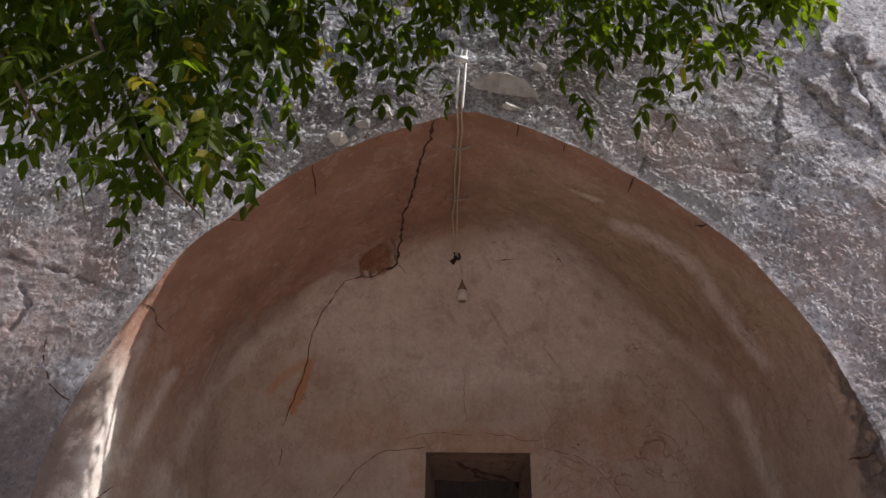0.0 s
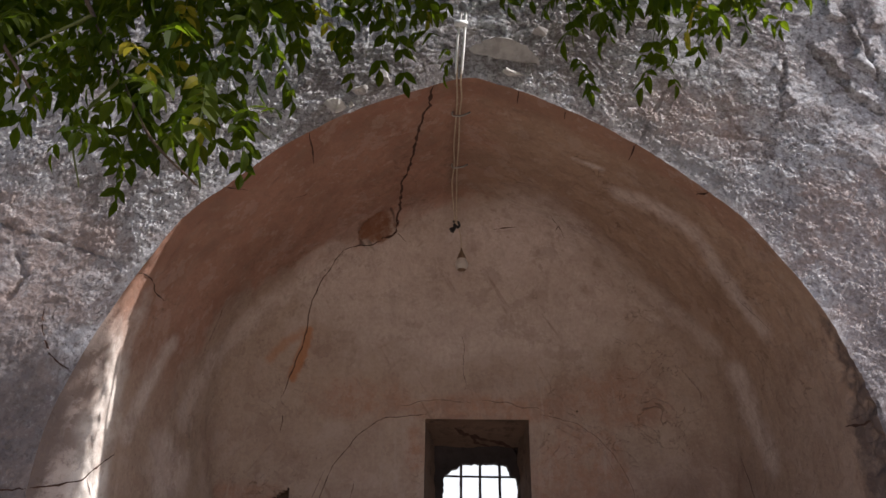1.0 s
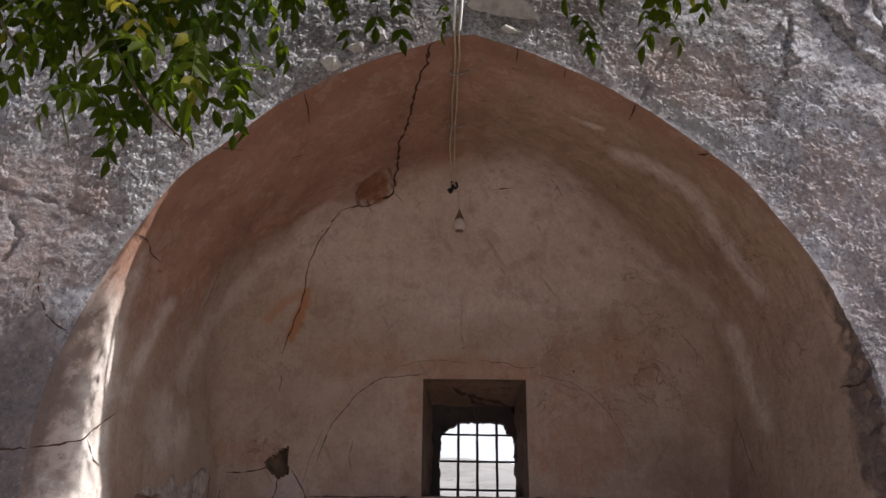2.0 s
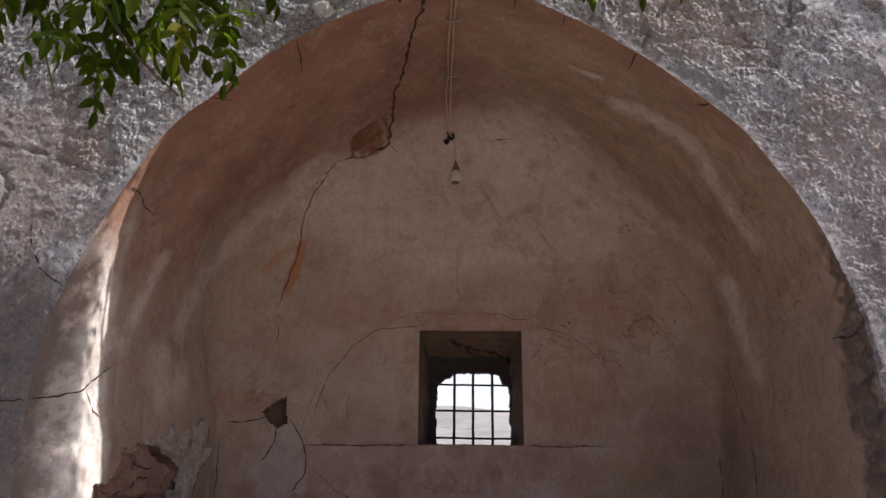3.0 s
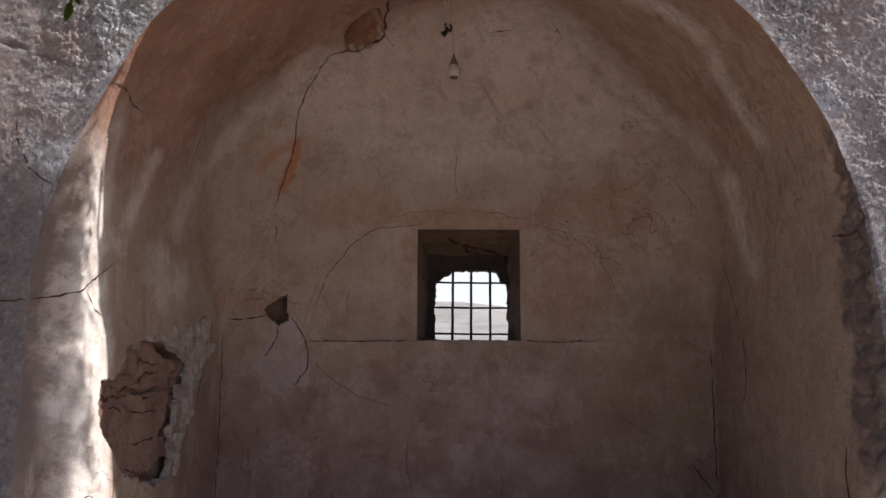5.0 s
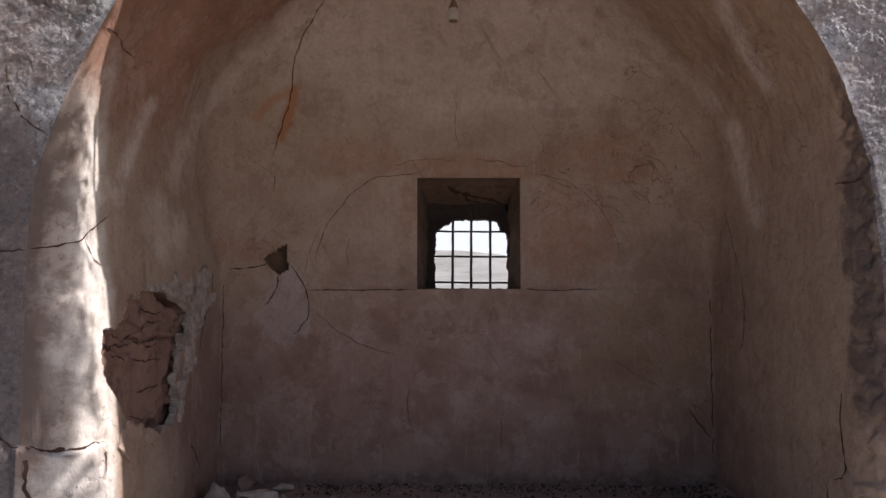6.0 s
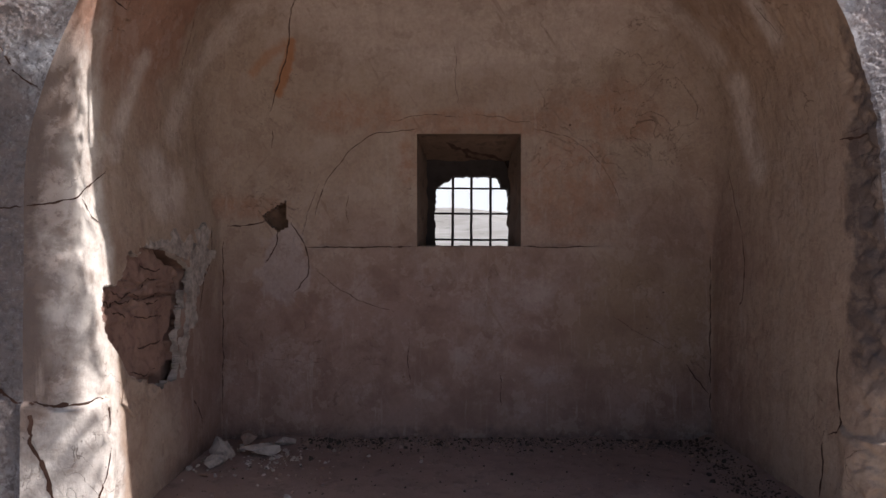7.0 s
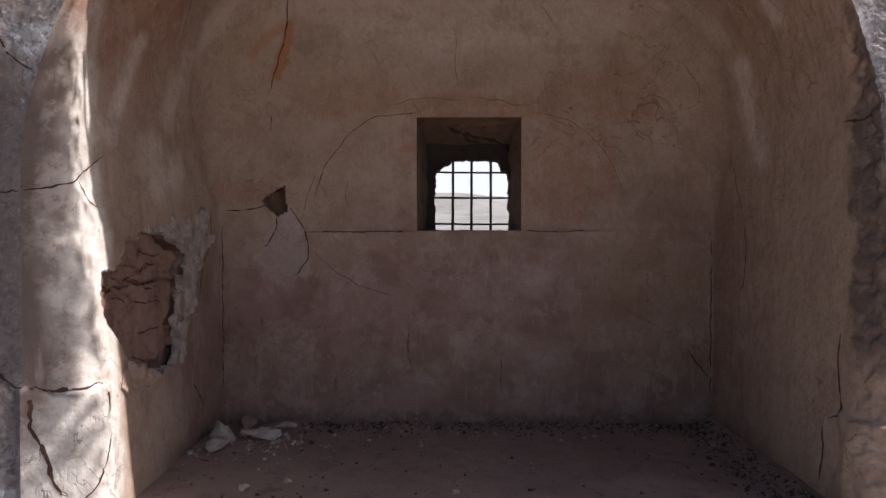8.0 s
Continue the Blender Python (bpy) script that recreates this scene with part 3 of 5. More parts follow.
core[..., 0] += noise_field(core, 5.0, 4, 2.0) * 0.012 + noise_field(core, 25.0, 4, 6.0) * 0.006
core[..., 0] -= stony * (0.022 * step(courses, 0.36, 0.46) + 0.014 * step(noise_field(core * np.array([1, 0.6, 1.6]), 17.0, 2, 15.0), 0.15, 0.25))
core[..., 0] += 0.012 * step(gz + 0.03 * noise_field(core, 9.0, 3, 3.0), 0.84, 0.86)
core[..., 0] -= 0.055 * (1 - step(gz - 0.10 * (gy - 0.7) + 0.02 * noise_field(core, 12.0, 3, 4.0), 0.545, 0.56)) * step(gy, 0.5, 0.56)
apart = np.full(gy.shape, 9.0)
for (ay, az), (by, bz) in zip(GAP, GAP[1:]):
    share = np.clip(((gy - ay) * (by - ay) + (gz - az) * (bz - az)) / ((by - ay) ** 2 + (bz - az) ** 2), 0, 1)
    apart = np.minimum(apart, np.hypot(gy - ay - share * (by - ay), gz - az - share * (bz - az)))
core[..., 0] -= 0.12 * (1 - step(apart + 0.012 * noise_field(core, 20.0, 3, 11.0), 0.022, 0.034))
mud_core = sheet_object("core_wall", core, RUBBLE_MUD)
tagged(mud_core, "bare reddish mud core behind broken plaster", "wall", kind="structure")


def loose_coat(outline, lift, curl, seed, material, label):
    """A ragged piece of the side wall's outer coat that stands a little off the wall."""
    points, out = left_points[:, 60:], left_inward[:, 60:]
    centre = cell_centres(points)
    ragged_edge = noise_field(centre, 26.0, 4, seed) * 0.022
    stays = inside(centre[..., 1] + ragged_edge, centre[..., 2] - ragged_edge, outline)
    rows, cols = np.nonzero(stays)
    r0, r1, c0, c1 = rows.min() - 1, rows.max() + 2, cols.min() - 1, cols.max() + 2
    stays, points, out = stays[r0:r1, c0:c1], points[r0 : r1 + 1, c0 : c1 + 1], out[r0 : r1 + 1, c0 : c1 + 1]
    rise = lift + curl * np.clip(noise_field(points, 9.0, 3, seed + 3), -0.4, 1) + 0.004 * noise_field(points, 40.0, 2, seed + 5)
    points = points + out * np.maximum(rise, 0.002)[..., None]
    piece = sheet_object("plaster_flake", points, material, stays)
    piece.parent = wall_left
    piece["label"] = label
    broken_edge("flake_edge", points, ~stays, -out, lift + 0.012, material, piece, "")


loose_coat([(1.09, 1.06), (1.12, 1.16), (1.24, 1.22), (1.33, 1.16), (1.42, 1.15), (1.33, 1.06), (1.22, 0.98), (1.14, 0.90), (1.13, 0.80), (1.09, 0.74), (1.0, 0.73), (1.02, 0.62), (1.0, 0.53), (0.93, 0.50), (0.95, 0.60), (0.93, 0.69), (1.01, 0.76), (1.01, 0.88), (1.04, 0.98)], 0.016, 0.014, 3.0, CHALK, "pale broken edge of the plaster coat")
loose_coat([(0.62, 1.175), (0.80, 1.17), (0.92, 1.13), (1.06, 1.11), (1.16, 1.19), (1.12, 1.25), (1.02, 1.20), (0.93, 1.27), (0.86, 1.20), (0.76, 1.215)], 0.004, 0.008, 23.0, CHALK, "pale flaking plaster over the broken place")
loose_coat([(1.20, 1.16), (1.30, 1.16), (1.34, 1.27), (1.27, 1.31), (1.18, 1.27)], 0.014, 0.012, 43.0, CHALK, "pale upright flake of plaster")
loose_coat([(0.30, 0.50), (0.36, 0.60), (0.44, 0.575), (0.55, 0.545), (0.70, 0.48), (0.66, 0.44), (0.50, 0.46), (0.40, 0.42)], 0.012, 0.014, 63.0, PLASTER, "loose brown plaster under the broken place")

# back wall with the window's opening and a small knocked-out hole
WINDOW = (-0.303, 0.332, 1.18, 1.868)
xs = np.unique(np.r_[np.linspace(-1.7, WINDOW[0], 118), np.linspace(WINDOW[0], WINDOW[1], 52), np.linspace(WINDOW[1], 1.7, 116)])
zs = np.unique(np.r_[np.linspace(-0.05, WINDOW[2], 104), np.linspace(WINDOW[2], WINDOW[3], 55), np.linspace(WINDOW[3], 3.4, 130)])
gx, gz = np.meshgrid(xs, zs, indexing="ij")
back = np.stack([gx, np.full_like(gx, DEPTH), gz], -1)
mid = cell_centres(back)
PUNCH = [(-1.25, 1.37), (-1.10, 1.47), (-1.11, 1.36), (-1.075, 1.31), (-1.15, 1.265), (-1.21, 1.32)]
jag = noise_field(mid, 22.0, 3, 3.0) * 0.012
keep = ~((mid[..., 0] > WINDOW[0]) & (mid[..., 0] < WINDOW[1]) & (mid[..., 2] > WINDOW[2]) & (mid[..., 2] < WINDOW[3]))
punched = inside(mid[..., 0] + jag, mid[..., 2] + jag, PUNCH)
keep &= ~punched
edge_distance = np.maximum(np.maximum(WINDOW[0] - gx, gx - WINDOW[1]), np.maximum(WINDOW[2] - gz, gz - WINDOW[3]))
relief = noise_field(back, 3.0, 3, 3.0) * 0.008 + noise_field(back, 12.0, 3, 9.0) * 0.0025
relief += 0.004 * (1 - step(gz + 0.01 * noise_field(back, 7.0, 2, 1.0), 1.165, 1.18)) * step(gx, -1.0, -0.9)
blocked = (gx / 0.93) ** 2 + ((gz - 1.18) / 0.75) ** 2
relief -= 0.010 * (1 - step(blocked + 0.05 * noise_field(back, 6.0, 2, 8.0), 0.93, 1.0)) * (gz > 1.18)
back[..., 1] -= relief * np.clip(edge_distance / 0.05, 0.0, 1) * np.clip((1.5 - np.abs(gx)) / 0.1, 0, 1) * (1 - step(gz, 2.1, 2.5))
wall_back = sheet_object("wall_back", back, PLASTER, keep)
broken_edge("plaster_edge", back, punched, np.array([0.0, 1.0, 0.0]), 0.05, MUD_LUMP, wall_back, "broken edge of the plaster coat")
tagged(wall_back, "plastered back wall with a small barred window", "wall", kind="structure")

gx, gz = np.meshgrid(np.linspace(-1.35, -0.98, 40), np.linspace(1.18, 1.56, 40), indexing="ij")
pocket = np.stack([gx, np.full_like(gx, DEPTH + 0.07), gz], -1)
pocket[..., 1] += noise_field(pocket, 9.0, 3, 4.0) * 0.02 + 0.045 * step(gx + 0.5 * gz, -0.52, -0.40)
tagged(sheet_object("core_wall", pocket, SHADED_HOLE_MUD), "bare mud core inside a knocked-out hole", "wall", kind="structure")


def box(bm, x0, x1, y0, y1, z0, z1):
    made = bmesh.ops.create_cube(bm, size=1.0, matrix=Matrix.LocRotScale(((x0 + x1) / 2, (y0 + y1) / 2, (z0 + z1) / 2), None, (x1 - x0, y1 - y0, z1 - z0)))
    return made["verts"]


# the window: a deep plastered recess, a ragged outer opening, an iron grille
window = new("window_1")
tagged(window, "small deep window with a rusty iron grille and no glass", "window", kind="structure")
around = []
for a, b in (((WINDOW[0], WINDOW[2]), (WINDOW[0], WINDOW[3])), ((WINDOW[0], WINDOW[3]), (WINDOW[1], WINDOW[3])), ((WINDOW[1], WINDOW[3]), (WINDOW[1], WINDOW[2])), ((WINDOW[1], WINDOW[2]), (WINDOW[0], WINDOW[2]))):
    for t in np.linspace(0, 1, 36, endpoint=False):
        around.append((a[0] + (b[0] - a[0]) * t, a[1] + (b[1] - a[1]) * t))
around.append(around[0])
around = np.array(around)
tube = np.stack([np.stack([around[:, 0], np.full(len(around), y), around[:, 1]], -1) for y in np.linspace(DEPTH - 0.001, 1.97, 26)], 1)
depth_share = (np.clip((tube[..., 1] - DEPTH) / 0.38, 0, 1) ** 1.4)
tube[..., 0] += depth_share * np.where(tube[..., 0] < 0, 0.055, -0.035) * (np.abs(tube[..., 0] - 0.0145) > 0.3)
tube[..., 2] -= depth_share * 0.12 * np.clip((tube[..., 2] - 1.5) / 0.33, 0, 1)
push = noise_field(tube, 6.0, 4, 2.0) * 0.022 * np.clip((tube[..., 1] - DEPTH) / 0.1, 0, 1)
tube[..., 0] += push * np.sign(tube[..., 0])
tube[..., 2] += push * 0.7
reveal = sheet_object("window_reveal", tube, SHADED_REVEAL_MUD)
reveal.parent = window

# ragged outer opening, wider below, with a low uneven arch
count = 160
inner, outer = [], []
for k in range(count):
    a = 2 * math.pi * k / count
    c, s = math.cos(a), math.sin(a)
    power = 14.0 if s < 0 else 4.2
    r = (abs(c) ** power + abs(s) ** power) ** (-1 / power)
    wob = 1 + (0.05 * noise.noise((c * 4, s * 4, 0.5)) + 0.035 * noise.noise((c * 17, s * 17, 2.5))) * (1 if s > -0.4 else 0.3)
    half = 0.248 - (0.03 if s > 0.6 else 0.0)
    inner.append((0.052 + half * r * c * wob, max(1.405 + 0.25 * r * s * wob, 1.178)))
    q = 1 / max(abs(c), abs(s))
    outer.append((0.0145 + 0.36 * q * c, 1.505 + 0.37 * q * s))
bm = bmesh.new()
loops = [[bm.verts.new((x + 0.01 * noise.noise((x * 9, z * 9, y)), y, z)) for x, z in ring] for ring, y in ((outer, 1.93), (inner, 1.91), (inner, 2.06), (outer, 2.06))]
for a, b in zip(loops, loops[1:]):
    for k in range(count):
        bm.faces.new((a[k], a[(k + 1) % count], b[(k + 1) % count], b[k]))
surround = part("opening_surround", bm, SHADED_EDGE_MUD, window, "ragged mud edge of the outer opening")


def bar(name, a, b, radius, parent):
    """A slightly uneven forged bar from a to b."""
    a, b = Vector(a), Vector(b)
    bm = bmesh.new()
    steps, sides = 14, 8
    turn = (b - a).to_track_quat("Z", "Y").to_matrix()
    rings = []
    for i in range(steps + 1):
        p = a.lerp(b, i / steps)
        r = radius * (1 + 0.18 * noise.noise(p * 40))
        off = 0.002 * noise.noise(p * 12 + Vector((3, 1, 7)))
        rings.append([bm.verts.new(p + turn @ Vector((r * math.cos(t) + off, r * math.sin(t) + off, 0))) for t in (2 * math.pi * j / sides for j in range(sides))])
    for r0, r1 in zip(rings, rings[1:]):
        for j in range(sides):
            bm.faces.new((r0[j], r0[(j + 1) % sides], r1[(j + 1) % sides], r1[j]))
    bm.faces.new(rings[0])
    bm.faces.new(rings[-1])
    return part(name, bm, IRON, parent)


for x in (-0.080, 0.044, 0.172):
    bar("bar", (x, 1.95, 1.16), (x + 0.003, 1.95, 1.72), 0.0088, window)
for z in (1.572, 1.403, 1.228):
    bar("bar", (-0.26, 1.962, z), (0.36, 1.962, z - 0.004), 0.0068, window)


# ---- the facade ----
def lattice_noise(points, scale, octaves=3, seed=0):
    """Gradient noise in about -1..1 at each of the points, worked out for all at once."""
    rng = np.random.default_rng(seed)
    order = rng.permutation(256)
    slopes = rng.normal(size=(256, 3))
    slopes /= np.linalg.norm(slopes, axis=1, keepdims=True)
    total, weight = np.zeros(points.shape[:-1]), 1.0
    for octave in range(octaves):
        p = points * scale * 2 ** octave + 17.3 * (octave + 1)
        cell = np.floor(p).astype(int)
        part_of = p - cell
        ease = part_of ** 3 * (part_of * (part_of * 6 - 15) + 10)
        value = 0.0
        for dx in (0, 1):
            for dy in (0, 1):
                for dz in (0, 1):
                    key = order[(order[(order[(cell[..., 0] + dx) & 255] + cell[..., 1] + dy) & 255] + cell[..., 2] + dz) & 255]
                    share = (ease[..., 0] if dx else 1 - ease[..., 0]) * (ease[..., 1] if dy else 1 - ease[..., 1]) * (ease[..., 2] if dz else 1 - ease[..., 2])
                    g = slopes[key]
                    value = value + share * (g[..., 0] * (part_of[..., 0] - dx) + g[..., 1] * (part_of[..., 1] - dy) + g[..., 2] * (part_of[..., 2] - dz))
        total += 1.6 * weight * value
        weight *= 0.5
    return total


FACADE_ROWS = 1900
FRONT_EDGE = catmull(ARCH, FACADE_ROWS)


def facade_points():
    count, steps = len(FRONT_EDGE), 400
    centre = np.array([0.0, 1.0])
    edge = FRONT_EDGE[:, [0, 3]]
    way = edge - centre
    way /= np.linalg.norm(way, axis=1, keepdims=True)
    # below the springing the rays run level
    level = np.clip((1.2 - edge[:, 1]) / 0.8, 0, 1)[:, None]
    way = way * (1 - level) + np.stack([np.sign(edge[:, 0]), np.zeros(count)], -1) * level
    way /= np.linalg.norm(way, axis=1, keepdims=True)
    out = []
    for k in range(steps):
        far = 1.35 * k / 369 if k < 370 else 1.35 + 1.65 * (k - 369) / 30
        p = edge + way * far
        out.append(np.stack([p[:, 0], np.zeros(count), p[:, 1]], -1))
    return np.stack(out, 1)


FACADE = facade_points()
x, z = FACADE[..., 0], FACADE[..., 2]
# smoother trowelled areas: the pink one beside the shoulder, the big plates high up, and some more at random
smoother = np.maximum(step(lattice_noise(FACADE, 1.9, 3, 40), 0.05, 0.4), np.maximum(1 - step(np.hypot((x + 2.1) / 0.6, (z - 2.0) / 0.5), 0.7, 1.1), 0.8 * (1 - step(np.hypot((x - 1.85) / 0.4, (z - 3.35) / 0.7), 0.7, 1.1))))
rugged = 1 - 0.75 * smoother
proud = lattice_noise(FACADE, 1.7, 2, 1) * 0.007 + lattice_noise(FACADE, 5.0, 3, 5) * 0.0018
layers = lattice_noise(FACADE * np.array([1.0, 1.0, 1.4]), 11.0, 5, 7)
proud += (0.0035 * step(layers, -0.03, 0.03) + 0.003 * step(layers, 0.28, 0.33)) * (0.35 + 0.65 * rugged)
ridges = 1 - np.abs(lattice_noise(FACADE, 34.0, 3, 2))
proud += rugged * (0.0042 * ridges ** 4 + 0.003 * lattice_noise(FACADE, 75.0, 1, 12))


def ledge(ax, az, bx, bz, height, width):
    """A broken layer whose edge runs from a to b: the coat stands proud on its upper side and thins out away from it."""
    length = math.hypot(bx - ax, bz - az)
    ux, uz = (bx - ax) / length, (bz - az) / length
    along = (x - ax) * ux + (z - az) * uz
    wave = 0.030 * np.sin(along * 17.0 + ax * 9) + 0.015 * np.sin(along * 41.0) + 0.02 * layers
    across = -(x - ax) * uz + (z - az) * ux + wave
    return height * step(across, -0.004, 0.010) * np.exp(-np.clip(across, 0, None) / width) * step(along, -0.02, 0.05) * (1 - step(along, length - 0.1, length + 0.05))


def groove(line, depth, width):
    """A crack cut into the facade along a line of (x, z) points."""
    near = np.full(x.shape, 9.0)
    for (ax, az), (bx, bz) in zip(line, line[1:]):
        span = (bx - ax) ** 2 + (bz - az) ** 2
        share = np.clip(((x - ax) * (bx - ax) + (z - az) * (bz - az)) / span, 0, 1)
        near = np.minimum(near, np.hypot(x - ax - share * (bx - ax), z - az - share * (bz - az)))
    near = near + 0.016 * layers + 0.006 * np.abs(ridges - 0.5)
    return -depth * np.exp(-(near / width) ** 2)


proud += ledge(1.70, 3.98, 1.93, 3.10, 0.028, 0.16) + ledge(1.62, 3.45, 1.88, 3.02, 0.024, 0.14) + ledge(1.48, 3.36, 1.40, 2.98, 0.018, 0.10)
proud += ledge(1.5, 2.85, 2.1, 2.6, 0.012, 0.15) + ledge(1.9, 3.75, 2.15, 3.3, 0.03, 0.12) + ledge(1.25, 2.75, 1.62, 2.5, 0.008, 0.1)
for line, depth, width in (([(1.70, 4.02), (1.76, 3.84), (1.86, 3.62), (1.90, 3.33), (1.95, 3.08)], 0.035, 0.012), ([(1.62, 3.45), (1.70, 3.28), (1.78, 3.13), (1.88, 3.03), (1.99, 2.98)], 0.03, 0.010), ([(1.49, 3.36), (1.44, 3.2), (1.40, 3.0)], 0.02, 0.009),
                           ([(1.5, 2.9), (1.61, 2.84), (1.84, 2.72), (1.93, 2.6)], 0.016, 0.007), ([(1.55, 3.75), (1.64, 3.77), (1.74, 3.89)], 0.016, 0.008), ([(0.9, 3.2), (0.79, 3.02), (0.73, 2.9)], 0.014, 0.006), ([(1.95, 2.75), (2.02, 2.6), (2.06, 2.45)], 0.02, 0.008),
                           ([(-2.4, 2.62), (-2.1, 2.42), (-1.85, 2.36), (-1.57, 2.25)], 0.014, 0.006), ([(-2.05, 2.3), (-1.98, 2.2), (-2.04, 2.1)], 0.016, 0.008), ([(1.1, 3.15), (1.2, 2.95), (1.32, 2.8)], 0.010, 0.006), ([(0.95, 2.95), (1.25, 2.9), (1.45, 2.86)], 0.010, 0.006)):
    proud += groove(line, depth, width)
left_foot = 0.545 + 0.06 * lattice_noise(FACADE, 5.0, 3, 21) + 0.03 * step(-x, 1.75, 1.95)
proud += 0.03 * (1 - step(z, left_foot, left_foot + 0.014)) * (x < 0)
right_foot = 0.40 + 0.03 * lattice_noise(FACADE, 5.0, 3, 22)
proud += 0.05 * (1 - step(z, right_foot, right_foot + 0.014)) * (x > 0)
rim = np.clip(np.linspace(0, 16, FACADE.shape[1]), 0.0, 1)[None, :]
FACADE[..., 1] -= proud * rim
# close the joint with the lining's front edge
where = np.linspace(0, 1, FACADE_ROWS)
lining = np.stack([np.interp(where, np.linspace(0, 1, len(SHELL)), SHELL[:, 0, k]) for k in range(3)], -1)
joint = lining - FACADE[:, 0]
for k in range(8):
    FACADE[:, k] += joint * (1 - k / 8)
wall_front = sheet_object("wall_front", FACADE, STUCCO)
tagged(wall_front, "rough weathered grey-white plaster facade round the arch", "wall", kind="structure")

# the building's outer walls behind it, open at the window
bm = bmesh.new()
for x0, x1, y0, y1, z0, z1 in ((-4.6, -0.32, 1.98, 2.3, -0.5, 6.2), (0.35, 4.6, 1.98, 2.3, -0.5, 6.2), (-0.32, 0.35, 1.98, 2.3, -0.5, 1.16), (-0.32, 0.35, 1.98, 2.3, 1.85, 6.2),
                               (-4.6, -4.3, 0.05, 1.98, -0.5, 6.2), (4.3, 4.6, 0.05, 1.98, -0.5, 6.2)):
    box(bm, x0, x1, y0, y1, z0, z1)
wall_rear = part("wall_rear", bm, RUBBLE_MUD, smooth=False)
tagged(wall_rear, "thick mud outer walls of the building", "wall", kind="structure")
bm = bmesh.new()
box(bm, -4.7, 4.7, -0.1, 2.4, 6.0, 6.25)
tagged(part("roof", bm, RUBBLE_MUD, smooth=False), "flat mud roof of the building", "roof", kind="structure")
bm = bmesh.new()
box(bm, -4.4, 4.4, -0.03, 1.97, -0.5, -0.06)
tagged(part("platform", bm, DIRT, smooth=False), "low raised earth platform under the arch", "platform", kind="structure")


# ---- floor and ground ----
gx, gy = np.meshgrid(np.linspace(-1.85, 1.75, 200), np.linspace(-0.04, 1.6, 92), indexing="ij")
points = np.stack([gx, gy, np.zeros_like(gx)], -1)
points[..., 2] += 0.014 * noise_field(points, 1.5, 3, 7.0) + 0.006 * noise_field(points, 9.0, 4, 4.0)
points[..., 2] += 0.035 * step(gy, 1.3, 1.55) * (0.3 + 0.7 * noise_field(points, 3.0, 2, 5.0)) + 0.03 * step(np.abs(gx), 1.35, 1.52) * step(gx, -0.5, 0.5)
floor = sheet_object("floor", points, DIRT)
tagged(floor, "trodden earth floor of the recess, littered with crumbs", "floor", kind="structure")

reach = np.r_[-600, -300, -150, -80, -40, -20, np.linspace(-12, 12, 25), 20, np.linspace(30, 420, 40), 600, 900]
side = np.r_[-900, -400, np.linspace(-200, 200, 61), 400, 900]
gx, gy = np.meshgrid(side, reach, indexing="ij")
points = np.stack([gx, gy, np.full_like(gx, -0.5)], -1)
hills = noise_field(points, 0.012, 5, 3.3) * 0.5 + 0.62
points[..., 2] += step(gy, 30, 330) * 21.0 * np.clip(hills, 0.2, 1.4) + step(gy, 24, 60) * 1.6 + 0.25 * noise_field(points, 0.15, 3, 1.0) * (np.abs(gy) > 12)
ground = sheet_object("ground", points, SAND)
tagged(ground, "dry pale open ground rising to bare hills", "ground", kind="structure")

# bright hazy sky far behind the hills
bm = bmesh.new()
bm.faces.new([bm.verts.new(p) for p in ((-900, 880, -20), (900, 880, -20), (900, 880, 420), (-900, 880, 420))])
haze = bpy.data.materials.new("hazy_sky")
haze.use_nodes = True
haze_light = haze.node_tree.nodes.new("ShaderNodeEmission")
haze_light.inputs["Color"].default_value = (0.93, 0.97, 1.0, 1)
haze_light.inputs["Strength"].default_value = 0.7
haze.node_tree.links.new(haze_light.outputs["Emission"], haze.node_tree.nodes["Material Output"].inputs["Surface"])
tagged(part("backdrop", bm, haze), "bright hazy white sky above the hills", "sky", kind="structure")


# ---- cracks: narrow dark ribbons laid on the walls, the gaps' shade put into their colour ----
from mathutils.bvhtree import BVHTree


def tree_of(ob):
    return BVHTree.FromPolygons([v.co for v in ob.data.vertices], [p.vertices for p in ob.data.polygons])


SURFACES = {ob.name: tree_of(ob) for ob in (wall_left, vault, wall_right, wall_back, wall_front, reveal)}
SURFACES[mud_core.name] = tree_of(mud_core)


